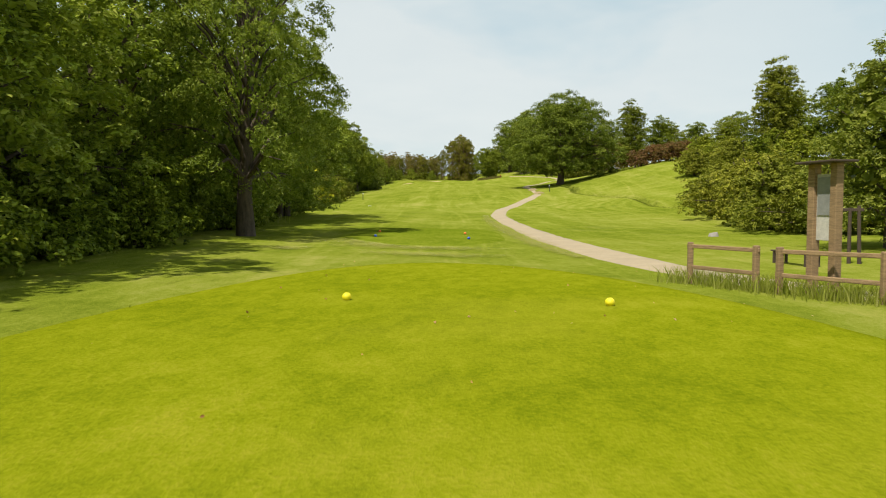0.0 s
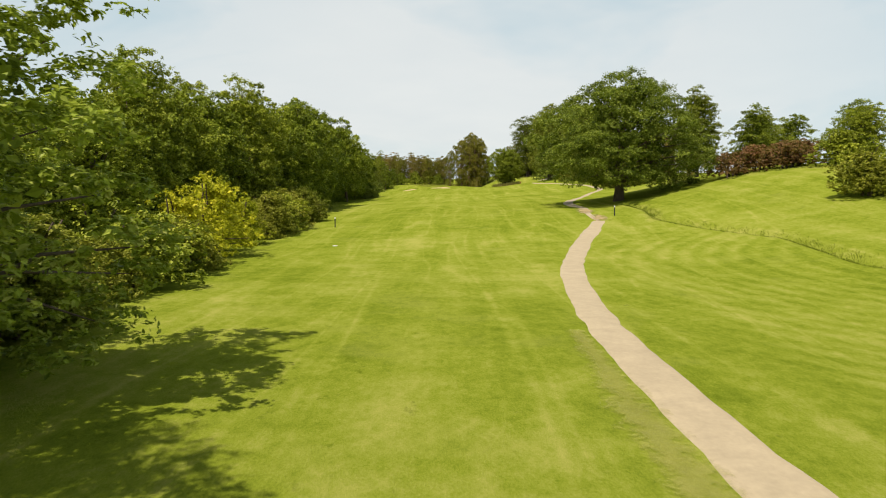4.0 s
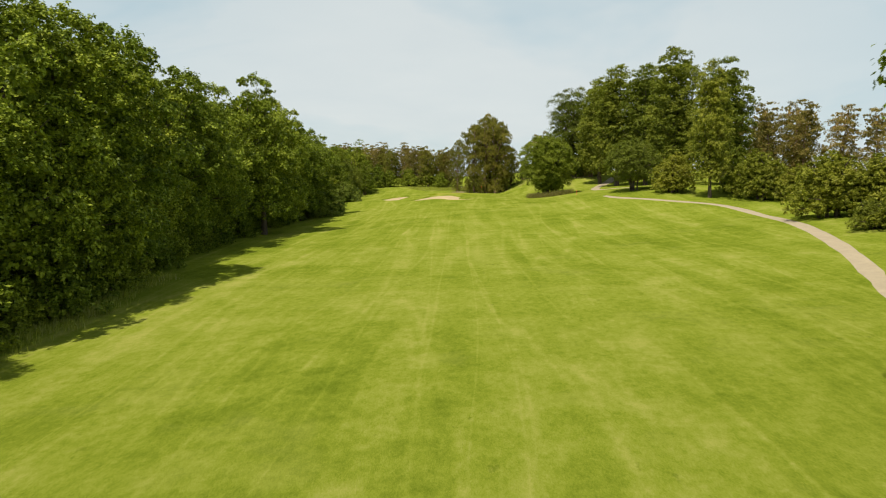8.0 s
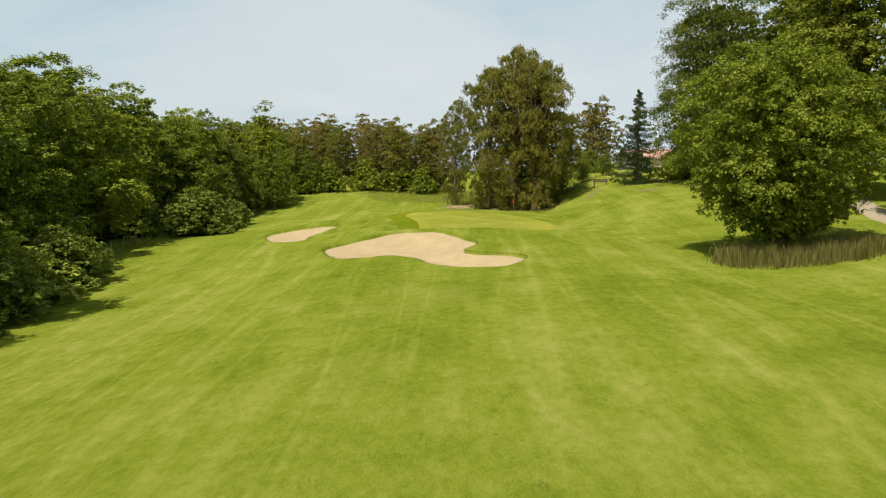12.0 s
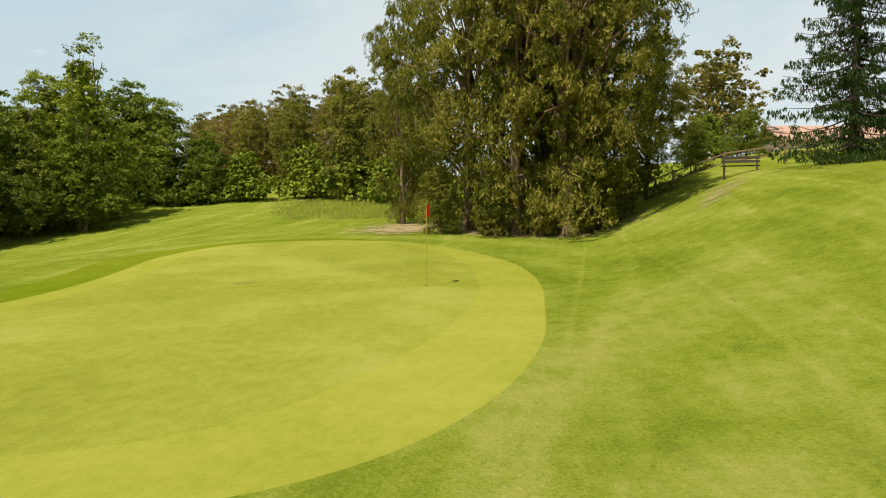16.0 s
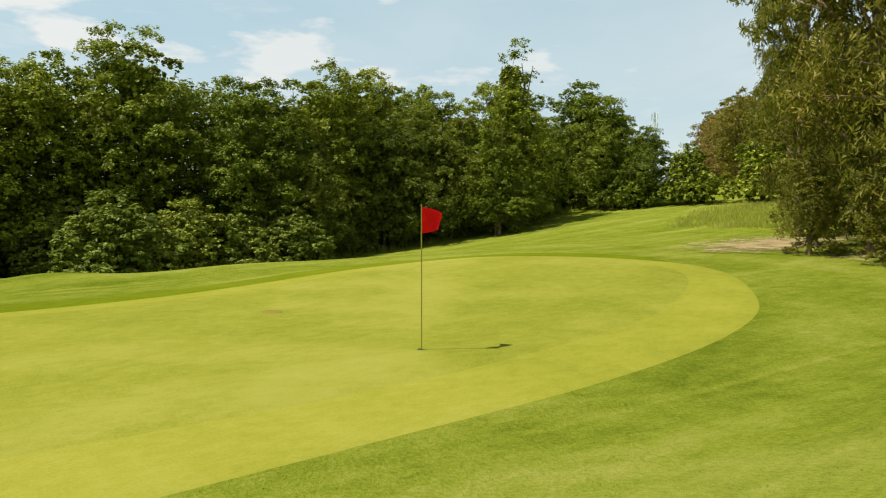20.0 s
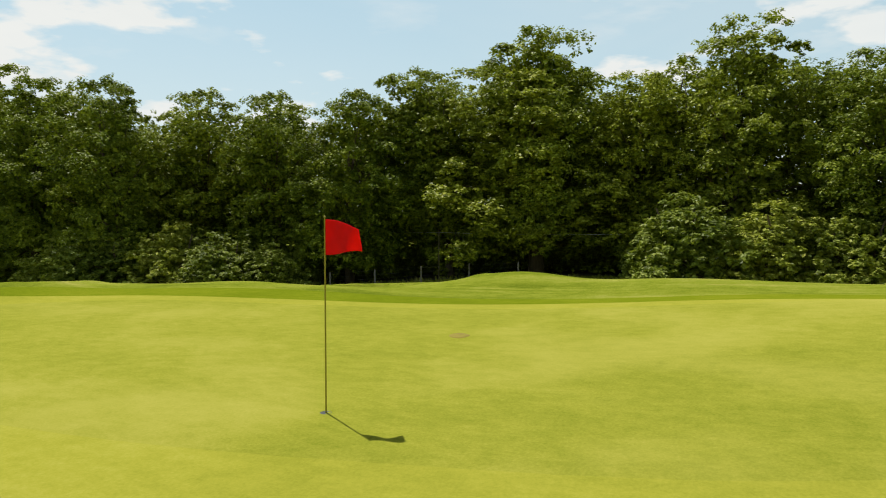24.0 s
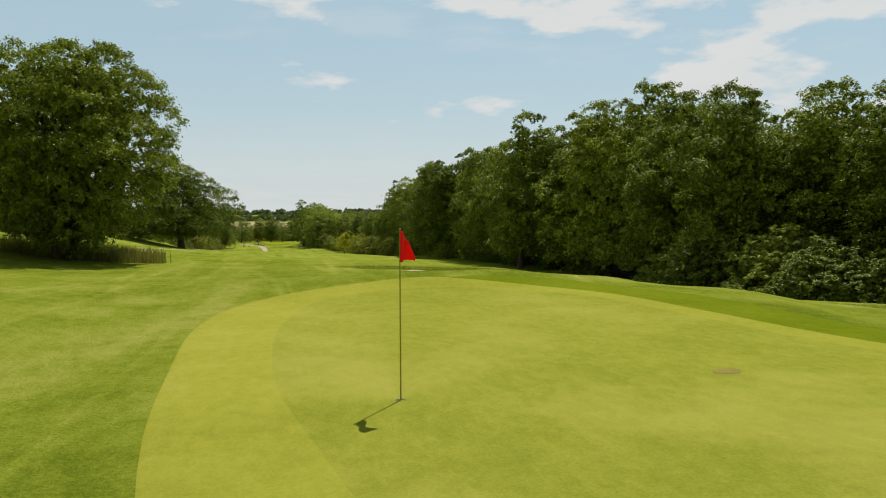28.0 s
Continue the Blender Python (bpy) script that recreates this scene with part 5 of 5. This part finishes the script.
def build_flag():
    z0 = float(base_height(np.array([0.0]), np.array([0.0]))[0]) + 0.03
    flag = thing("flagstick", 0, 0, z0, "slim olive-yellow flagstick with a small red flag in the cup", "flag")
    bm = bmesh.new()
    rod(bm, (0, 0, -0.02), (0, 0, 2.06), 0.0095, 0.0075, 12)
    bmesh.ops.create_uvsphere(bm, u_segments=10, v_segments=6, radius=0.012, matrix=Matrix.Translation((0, 0, 2.065)))
    part("pole", bm, POLE_PAINT, flag)
    n, m = 18, 12
    go = np.array([-0.10, 0.99])
    ver = []
    for side in (0.0015, -0.0015):
        for j in range(m + 1):
            for i in range(n + 1):
                u, w = i / n, j / m
                wave = 0.055 * math.sin(u * 6.5 + w * 1.2) * u + 0.02 * math.sin(u * 11 + w * 3) * u
                droop = -0.10 * u * u - 0.02 * math.sin(u * 5) * w
                x, y2 = go * (u * 0.38 + 0.008)
                ver.append((x - go[1] * wave + side, y2 + go[0] * wave, 2.04 - w * (0.37 - 0.12 * u) + droop))
    quads = []
    s = (n + 1) * (m + 1)
    for j in range(m):
        for i in range(n):
            a = j * (n + 1) + i
            quads.append((a, a + 1, a + n + 2, a + n + 1))
            quads.append((s + a, s + a + n + 1, s + a + n + 2, s + a + 1))
    part("flag", grid_mesh("flag", np.array(ver), np.array(quads), RED_CLOTH), None, flag, "rippled red cloth flag")
    cup = thing("golf_cup", 0, 0, z0, "golf cup in the putting green, its shaded inside drawn as a flat dark disc", "golf hole")
    bm = bmesh.new()
    ring = [bmesh.ops.create_circle(bm, segments=28, radius=r, matrix=Matrix.Translation((0, 0, z)))["verts"] for r, z in ((0.064, 0.0045), (0.055, 0.006), (0.052, 0.0045))]
    for a, b in zip(ring, ring[1:]):
        for k in range(28):
            bm.faces.new((a[k], a[(k + 1) % 28], b[(k + 1) % 28], b[k]))
    # flat dark face painted in for the shade down the hole
    bm.faces.new(ring[-1])
    part("rim", bm, DARK, cup)


build_flag()


# ---- rails, benches, posts ----
def post_rail_fence(name, label, posts, rails, tall, thick, mat, group=""):
    """A fence of upright posts with split rails let into them; posts are (x, y)."""
    ob = thing(name, posts[0][0], posts[0][1], h(*posts[0]), label, "fence", group)
    o = ob.location
    foot = [Vector((x - o.x, y - o.y, h(x, y) - o.z)) for x, y in posts]
    rng = random.Random(len(posts) * 7 + int(tall * 100))
    for f in foot:
        bm = bmesh.new()
        box(bm, thick, thick, tall + 0.35, f + Vector((0, 0, tall / 2 - 0.15)), thick * 0.18, Matrix.Rotation(rng.uniform(-0.2, 0.2), 4, "Z"))
        part("post", bm, mat, ob)
    for a, b in zip(foot, foot[1:]):
        for f in rails:
            bm = bmesh.new()
            p, q = a + Vector((0, 0, tall * f)), b + Vector((0, 0, tall * f + rng.uniform(-0.02, 0.02)))
            d = (q - p)
            m = d.to_track_quat("X", "Z").to_matrix().to_4x4()
            box(bm, d.length + thick * 1.4, thick * 0.4, thick * 0.75, (p + q) / 2 + Vector((0, 0, 0)), thick * 0.12, m)
            part("rail", bm, mat, ob)
    return ob


post_rail_fence("rail_fence", "low brown split-rail fence in long grass beside the tee", [(5.2, -250.2), (5.99, -251.46)], (0.93, 0.42), 0.82, 0.105, WOOD, "rail fence by the tee")
post_rail_fence("rail_fence", "low brown split-rail fence in long grass beside the tee", [(6.2, -251.95), (7.3, -253.2), (8.4, -254.5)], (0.93, 0.42), 0.82, 0.105, WOOD, "rail fence by the tee")


def notice_board(x, y, rz):
    ob = thing("notice_board", x, y, h(x, y), "tall wooden notice board with a pale panel and a flat roof", "sign", rz=rz)
    for s in (-1, 1):
        bm = bmesh.new()
        box(bm, 0.15, 0.15, 2.62, (s * 0.26, 0, 1.0), 0.014)
        part("post", bm, WOOD, ob)
    bm = bmesh.new()
    box(bm, 0.37, 0.035, 1.15, (0, 0.01, 1.55), 0.006)
    panel = part("panel", bm, WHITE_PANEL, ob, "pale grey weathered panel")
    bm = bmesh.new()
    box(bm, 0.31, 0.012, 0.66, (0, -0.016, 1.74), 0.003)
    part("sheet", bm, GREY_SHEET, panel, "faded grey sheet")
    bm = bmesh.new()
    box(bm, 0.92, 0.5, 0.04, (0, 0, 2.33), 0.012)
    part("roof", bm, DARK_WOOD, ob, "thin dark roof board")


def wooden_stand(x, y, rz):
    """A dark stand: leaning uprights under a short top bar."""
    ob = thing("wooden_stand", x, y, h(x, y), "dark weathered wooden stand beside the notice board", "stand", rz=rz)
    for k, dx in enumerate((-0.28, 0.02, 0.24)):
        bm = bmesh.new()
        rod(bm, (dx * 1.15, -0.06 * (k - 1), -0.2), (dx, 0, 1.5 + 0.06 * k), 0.055, 0.045, 8)
        part("upright", bm, DARK_WOOD, ob)
    bm = bmesh.new()
    box(bm, 0.72, 0.07, 0.09, (0, 0, 1.5), 0.012)
    part("top_bar", bm, DARK_WOOD, ob)


DARK_WOOD = plain("dark_wood", (0.075, 0.052, 0.035), 0.85, 5, 0.35, 0.4, grain=(1, 1, 8))
GREY_SHEET = paint("grey_sheet", (0.27, 0.27, 0.25), 0.6, 0.2)
WHITE_PANEL = paint("pale_panel", (0.55, 0.52, 0.45), 0.7, 0.2)
notice_board(6.86, -252.15, -76)
wooden_stand(11.4, -244.6, -15)


def bench(x, y, rz, label, back=True):
    ob = thing("bench", x, y, h(x, y) - 0.08, label, "bench", rz=rz)
    for k in range(3):
        bm = bmesh.new()
        box(bm, 1.6, 0.11, 0.04, (0, -0.16 + 0.13 * k, 0.44), 0.008)
        part("seat_slat", bm, DARK_WOOD, ob)
    for k in range(2 if back else 0):
        bm = bmesh.new()
        box(bm, 1.6, 0.035, 0.12, (0, 0.22, 0.62 + 0.16 * k), 0.008)
        part("back_slat", bm, DARK_WOOD, ob)
    for s in (-0.68, 0.68):
        for dy, hh in ((-0.17, 0.43), (0.2, 0.86 if back else 0.43)):
            bm = bmesh.new()
            box(bm, 0.07, 0.07, hh + 0.2, (s, dy, hh / 2 - 0.1), 0.01)
            part("leg", bm, DARK_WOOD, ob)
    return ob


bench(11.0, 16.4, 165, "dark brown slatted wooden bench on the bank above the green")
bench(9.8, -244.9, -80, "small dark backless bench near the notice board", back=False)


def marker_post(x, y):
    ob = thing("marker_post", x, y, h(x, y), "black distance post with a white top beside the fairway", "post", "distance posts")
    bm = bmesh.new()
    box(bm, 0.1, 0.1, 1.0, (0, 0, 0.36), 0.012)
    part("shaft", bm, DARK, ob)
    bm = bmesh.new()
    box(bm, 0.106, 0.106, 0.16, (0, 0, 0.94), 0.016)
    part("cap", bm, WHITE, ob, "white painted top")


marker_post(14.6, -155.2)
marker_post(-14.15, -154.4)


def tee_marker(x, y, mat, colour):
    ob = thing("tee_marker", x, y, h(x, y), colour + " round tee marker on the mown tee", "tee marker", colour + " tee markers")
    bm = bmesh.new()
    bmesh.ops.create_uvsphere(bm, u_segments=16, v_segments=10, radius=0.062, matrix=Matrix.Translation((0, 0, 0.06)) @ Matrix.Diagonal((1, 1, 0.92, 1)))
    part("ball", bm, mat, ob)
    bm = bmesh.new()
    rod(bm, (0, 0, -0.06), (0, 0, 0.02), 0.012, 0.006, 8)
    part("spike", bm, STEEL, ob)


for x, y, mat, colour in ((-0.98, -255.2, YELLOW, "yellow"), (2.41, -255.7, YELLOW, "yellow"), (-2.82, -235.9, BLUE, "blue"), (0.95, -236.4, BLUE, "blue"), (-3.03, -232.4, ORANGE, "orange"), (0.84, -233.1, ORANGE, "orange")):
    tee_marker(x, y, mat, colour)


# ---- along the bank, the wood and beyond ----
post_rail_fence("bank_fence", "dark weathered two-rail fence along the top of the bank", [(-1.5, 25.2), (1.4, 24.6), (4.2, 23.9), (6.6, 22.8), (8.8, 21.2), (11.0, 19.7), (13.4, 18.4), (16, 17.6)], (0.95, 0.5), 0.95, 0.09, WOOD, "fences behind the green")
post_rail_fence("bank_fence", "short dark two-rail fence beside the sandy patch", [(-6.9, 24.2), (-5.3, 25.8), (-3.6, 27.0)], (0.95, 0.5), 0.75, 0.08, WOOD, "fences behind the green")


def small_sign(x, y, rz):
    ob = thing("path_sign", x, y, h(x, y), "small white sign on a thin wooden post", "sign", rz=rz)
    bm = bmesh.new()
    box(bm, 0.05, 0.05, 1.1, (0, 0, 0.45), 0.008)
    part("post", bm, WOOD, ob)
    bm = bmesh.new()
    box(bm, 0.3, 0.02, 0.24, (0, -0.04, 0.95), 0.006)
    part("plate", bm, WHITE, ob, "plain white plate")


small_sign(-4.6, 23.6, 10)


def red_stake(x, y):
    ob = thing("hazard_stake", x, y, h(x, y), "red painted wooden stake at the edge of the reeds", "stake")
    bm = bmesh.new()
    box(bm, 0.05, 0.05, 0.85, (0, 0, 0.3), 0.006)
    part("shaft", bm, RED_PAINT, ob)
    bm = bmesh.new()
    rod(bm, (0, 0, 0.725), (0, 0, 0.77), 0.033, 0.008, 4)
    part("tip", bm, RED_PAINT, ob)


RED_PAINT = paint("red_paint", (0.6, 0.03, 0.02), 0.5)
red_stake(14.0, -41.6)


def wire_fence(posts, tall):
    ob = thing("wire_fence", posts[0][0], posts[0][1], h(*posts[0]), "low sheep-wire fence on grey posts along the wood", "fence")
    o = ob.location
    foot = [Vector((x - o.x, y - o.y, h(x, y) - o.z)) for x, y in posts]
    for f in foot:
        bm = bmesh.new()
        rod(bm, f - Vector((0, 0, 0.3)), f + Vector((0, 0, tall + 0.08)), 0.045, 0.04, 8)
        part("post", bm, GREY_WOOD, ob)
    for a, b in zip(foot, foot[1:]):
        for k in range(4):
            up = Vector((0, 0, tall * (0.25 + 0.25 * k)))
            bm = bmesh.new()
            rod(bm, a + up, b + up, 0.004, 0.004, 5)
            part("wire", bm, DULL_STEEL, ob)


DULL_STEEL = paint("dull_steel", (0.16, 0.16, 0.15), 0.6, metallic=0.5)
GREY_WOOD = plain("grey_wood", (0.30, 0.27, 0.23), 0.9, 5, 0.3, 0.4, grain=(1, 1, 6))
wire_fence([(-28.6, -29.5), (-29.0, -26.8), (-29.3, -24), (-29.7, -21.2), (-30.1, -18.4), (-30.5, -15.6), (-30.9, -12.8), (-31.3, -10), (-31.6, -7.2)], 0.95)


def cable(points, sag):
    ob = thing("overhead_cable", *points[0], "thin pale cable strung on posts along the wood", "cable")
    o = Vector(points[0])
    for p in points:
        bm = bmesh.new()
        foot = h(p[0], p[1])
        rod(bm, Vector((p[0], p[1], foot - 0.3)) - o, Vector((p[0], p[1], p[2] + 0.1)) - o, 0.035, 0.03, 8)
        part("post", bm, BARK, ob)
    for a, b in zip(points, points[1:]):
        f = np.linspace(0, 1, 13)[:, None]
        line = np.array(a) * (1 - f) + np.array(b) * f - np.array(o)
        line[:, 2] -= sag * 4 * (f * (1 - f))[:, 0]
        part("wire", grid_mesh("wire", *tube(line, np.full(13, 0.009), 6), STEEL), None, ob)


cable([(-34.6, 2.0, 0.9), (-32.6, -12.4, 0.75), (-45, -34, 0.4)], 0.12)


def mast(x, y, tall):
    ob = thing("radio_mast", x, y, h(x, y), "slim grey lattice mast with antennas above the trees", "mast")
    bm = bmesh.new()
    corners = [(0.5 * math.cos(a), 0.5 * math.sin(a)) for a in (0.5, 2.6, 4.7)]
    for cx, cy in corners:
        rod(bm, (cx, cy, 0), (cx * 0.4, cy * 0.4, tall), 0.06, 0.05, 6)
    steps = int(tall / 1.5)
    for k in range(steps):
        f, g = 1 - 0.6 * k / steps, 1 - 0.6 * (k + 1) / steps
        for c, d in zip(corners, corners[1:] + corners[:1]):
            rod(bm, (c[0] * f, c[1] * f, k * tall / steps), (d[0] * g, d[1] * g, (k + 1) * tall / steps), 0.03, 0.03, 5)
    part("lattice", bm, STEEL, ob)
    for k in range(6):
        a = k * 1.05
        bm = bmesh.new()
        box(bm, 0.3, 0.16, 1.9, (0.75 * math.cos(a), 0.75 * math.sin(a), tall - 1.2 - 2.4 * (k % 2)), 0.04, Matrix.Rotation(a, 4, "Z"))
        part("antenna", bm, WHITE, ob)


mast(-107.5, 145.9, 26.5 - h(-107.5, 145.9) + 0.5)


def house(x, y, rz, long, deep, wall_h, roof_h, label):
    ob = thing("house", x, y, h(x, y), label, "house", rz=rz)
    bm = bmesh.new()
    box(bm, long, deep, wall_h + 1.0, (0, 0, wall_h / 2 - 0.5), 0.03)
    wall = part("wall", bm, RENDER, ob)
    bm = bmesh.new()
    e = 0.45
    pts = [(-long / 2 - e, -deep / 2 - e, wall_h - 0.12), (long / 2 + e, -deep / 2 - e, wall_h - 0.12), (long / 2 + e, 0, wall_h + roof_h), (-long / 2 - e, 0, wall_h + roof_h), (-long / 2 - e, deep / 2 + e, wall_h - 0.12), (long / 2 + e, deep / 2 + e, wall_h - 0.12)]
    v = [bm.verts.new(p) for p in pts] + [bm.verts.new((p[0], p[1], p[2] - 0.16)) for p in pts]
    for f in ((0, 1, 2, 3), (3, 2, 5, 4), (6, 9, 8, 7), (9, 10, 11, 8), (0, 6, 7, 1), (4, 5, 11, 10), (0, 3, 9, 6), (3, 4, 10, 9), (1, 7, 8, 2), (2, 8, 11, 5)):
        bm.faces.new([v[k] for k in f])
    bmesh.ops.recalc_face_normals(bm, faces=bm.faces)
    roof = part("roof", bm, TILES, ob, "orange-pink clay tile roof")
    bm = bmesh.new()
    box(bm, 0.6, 0.6, 1.5, (long * 0.28, 0.5, wall_h + roof_h + 0.1), 0.03)
    part("chimney", bm, RENDER, roof)
    for side in (-1, 1):
        for k in range(3):
            cx = (k - 1) * long * 0.3
            bm = bmesh.new()
            box(bm, 1.1, 0.10, 1.25, (cx, side * deep / 2, wall_h * 0.52), 0.02)
            win = part("window", bm, WHITE, wall)
            bm = bmesh.new()
            box(bm, 0.92, 0.04, 1.06, (cx, side * (deep / 2 + 0.045), wall_h * 0.52), 0.005)
            part("pane", bm, GLASS, win)


RENDER = plain("house_render", (0.62, 0.50, 0.38), 0.9, 0.8, 0.1, 0.1)
TILES = plain("clay_tiles", (0.50, 0.30, 0.20), 0.85, 1.5, 0.3, 0.5, grain=(6, 1, 1))
GLASS = paint("window_glass", (0.03, 0.04, 0.05), 0.08)
house(31.5, 66, 8, 13.5, 8, 2.3, 1.7, "pale rendered house with a clay tile roof behind the spruce")
house(-33, -391, 25, 13, 8, 2.8, 1.9, "distant low house with a pink tile roof among trees")

# the vale beyond the tee
vale = random.Random(14)
for k in range(46):
    x, y = vale.uniform(-75, 70), vale.uniform(-470, -300)
    if abs(x + 33) < 12 and y > -398:
        continue
    plant(vale.choice(("back_a", "back_b", "wood_c")), x, y, vale.uniform(6, 9.5), 1.25, group="trees beyond the tee")
for x, y, s, key in ((25, -283, 11.0, "wood_a"), (20, -288, 10.2, "back_b"), (14, -284, 10.4, "back_a"), (8, -290, 9.6, "wood_c"), (2.5, -286, 9.8, "wood_b"), (-2, -292, 9.0, "back_b")):
    plant(key, x, y, s, 1.25, group="trees beyond the tee")
plant("wood_a", -10.4, -359, 13, 1.3)
plant("wood_b", -8.5, -356, 11, 1.2)


def far_wood(x0, x1, y0, y1, count, size, seed):
    """A far belt of wood: rough clumps of foliage on the plain."""
    rng = np.random.default_rng(seed)
    cx, cy = rng.uniform(x0, x1, count), rng.uniform(y0, y1, count)
    cz = base_height(cx, cy) + size * rng.uniform(0.2, 0.9, count)
    v, q = sprays(rng, np.column_stack([cx, cy, cz]), np.full(count, size * 0.75), 34, size * 0.8, 0.7, 0.7)
    structure("far_wood", grid_mesh("far_wood", v, q, LEAF_FAR, smooth=False), "distant belt of green woodland on the plain, haze put into its leaf colour", "woodland", kind="stuff")


# far foliage: flatter, bluer tones carry the haze of distance as colour
LEAF_FAR = leaves("leaf_far", (0.05, 0.075, 0.035), (0.08, 0.11, 0.05), (0.12, 0.14, 0.07), 0.2)
far_wood(-900, 500, -2600, -2200, 420, 16, 3)
far_wood(-500, 300, -1000, -820, 300, 9, 4)
far_wood(-1600, 1200, -4600, -4000, 420, 26, 5)
FIELD = plain("ripe_field", (0.36, 0.27, 0.12), 0.95, 0.02, 0.15, 0.1, local=False)
gx, gy = np.linspace(-900, 250, 30), np.linspace(-2100, -1250, 20)
structure("field", sheet("field", gx, gy, base_height, FIELD, 0.8), "distant tan field of ripe crop", "field")

# ---- long grass ----
rng = np.random.default_rng(31)


def scatter(count, x0, x1, y0, y1, keep=lambda x, y: True):
    return [(x, y) for x, y in zip(rng.uniform(x0, x1, count), rng.uniform(y0, y1, count)) if keep(x, y)]


fence_line = [(float(np.interp(f, (0, 0.35, 1), (5.15, 6.0, 8.2))) + rng.normal() * 0.2, -249.9 - 4.4 * f + rng.normal() * 0.15) for f in rng.uniform(0, 1, 190)]
blades("long_grass", fence_line, 0.36, LONG_GRASS, "tall seeding grass along the rail fence", 1, per=13, spread=0.2, wide=0.008, lean=0.9)
blades("long_grass", scatter(1700, -19, -3.5, 23, 40, lambda x, y: y > 24 + 0.12 * abs(x + 10) and x > -15.5 - 0.5 * (y - 28)), 0.3, LONG_GRASS, "pale tall grass on the bank behind the green", 2, per=11, spread=0.35, wide=0.009, lean=0.95)
reeds = [(11.0 + 4.0 * math.cos(a) * f, -31.6 + 2.6 * math.sin(a) * f) for a, f in zip(rng.uniform(0, 6.28, 420), rng.uniform(0.3, 1, 420))]
blades("reed_grass", reeds, 0.85, REED, "clump of brownish reeds round the willow", 3, per=12, spread=0.22, wide=0.014)
lip = np.concatenate([c + (c - c.mean(0)) * (0.09 / np.linalg.norm(c - c.mean(0), axis=1))[:, None] for c in (BUNKER_A, BUNKER_B)])
lip = [(p[0] + rng.normal() * 0.07, p[1] + rng.normal() * 0.07) for p in np.repeat(lip, 7, 0)]
blades("bunker_lip_grass", lip, 0.05, TUFT, "fringe of coarse grass hanging over the bunker lips", 4, per=5, spread=0.05, wide=0.005, lean=1.2)
edge_spots = [(edge(v) + 3.9 + rng.normal() * 0.6, v) for v in rng.uniform(-225, 40, 2600) if not -106 < v < -40]
blades("long_grass", edge_spots, 0.42, LONG_GRASS, "uncut grass along the foot of the wood", 5, per=6, spread=0.3, wide=0.016)



ditch_spots = [(float(np.interp(v, [p[1] for p in DITCH[::-1]], [p[0] for p in DITCH[::-1]])) + rng.normal() * 0.3, v) for v in rng.uniform(-195, -142, 900)]
blades("ditch_grass", ditch_spots, 0.17, TUFT, "coarse dark grass in the small ditch across the slope", 9, per=8, spread=0.25, wide=0.012, lean=0.8)


def open_turf(count, x0, x1, y0, y1):
    """Spots on the turf, clear of the sand and the green."""
    spots = np.array(scatter(count, x0, x1, y0, y1))
    depth = np.maximum(inside_depth(BUNKER_A[::3], spots[:, 0], spots[:, 1]), inside_depth(GREEN[::3], spots[:, 0], spots[:, 1]))
    return spots[depth < -0.5]


blades("rough_grass", open_turf(4200, -4.5, 5.5, -33, -14.5), 0.03, ROUGH_BLADES, "short tufted rough beside the bunker", 6, per=9, spread=0.22, wide=0.006, lean=0.9)
blades("rough_grass", open_turf(5200, 3.2, 13, -14, 13.5), 0.03, ROUGH_BLADES, "short tufted rough on the bank beside the green", 7, per=9, spread=0.22, wide=0.006, lean=0.9)
tee_rim = [(0.3 + 4.75 * math.cos(a) + rng.normal() * 0.05, -262 + 12.95 * math.sin(a) + rng.normal() * 0.08) for a in rng.uniform(0.25, 2.9, 1100)]
blades("tee_edge_grass", tee_rim, 0.07, TUFT, "longer dark grass along the edge of the raised tee", 8, per=11, spread=0.06, wide=0.007, lean=1.0)
fallen = np.array(scatter(60, -4.5, 6, -261, -246) + scatter(16, 3.6, 8, -12, 6) + scatter(60, -3, 8, 13, 18))
lx, ly = fallen[:, 0], fallen[:, 1]
leaf_verts, leaf_quads = sprays(rng, np.column_stack([lx, ly, base_height(lx, ly) + 0.03]), np.full(len(lx), 0.01), 1, 0.04, 0.6, 0.2, spread=0.2)
structure("fallen_leaves", grid_mesh("fallen_leaves", leaf_verts, leaf_quads, DEAD_LEAF, smooth=False), "scattered brown fallen leaves on the turf", "leaf", kind="stuff")
# white distance plate and the stump
plate = thing("distance_plate", -10.9, -172.3, h(-10.9, -172.3) + 0.002, "small white plate set flush in the fairway", "plate")
bm = bmesh.new()
box(bm, 0.34, 0.34, 0.05, (0, 0, 0.0), 0.012)
part("slab", bm, WHITE, plate)
stump = thing("tree_stump", 14.4, -225.8, h(14.4, -225.8), "low weathered tree stump in the grass", "stump")
v, q = tube([(0, 0, -0.1), (0, 0, 0.02), (0.01, 0, 0.16), (0, 0.01, 0.2), (0, 0, 0.205)], [0.32, 0.27, 0.23, 0.2, 0.01], 14)
part("bole", grid_mesh("bole", v, q, GREY_WOOD), None, stump)
SCAR = plain("turf_scar", (0.21, 0.17, 0.014), 0.95, 3, 0.3, 0.3, local=False)
scar = pad("pitch_mark", closed_curve([(-4.90, -0.40), (-4.70, -0.48), (-4.50, -0.36), (-4.46, -0.20), (-4.72, -0.14), (-4.86, -0.26)], 5), 0.042, SCAR, "small brown scar on the putting green", 4)
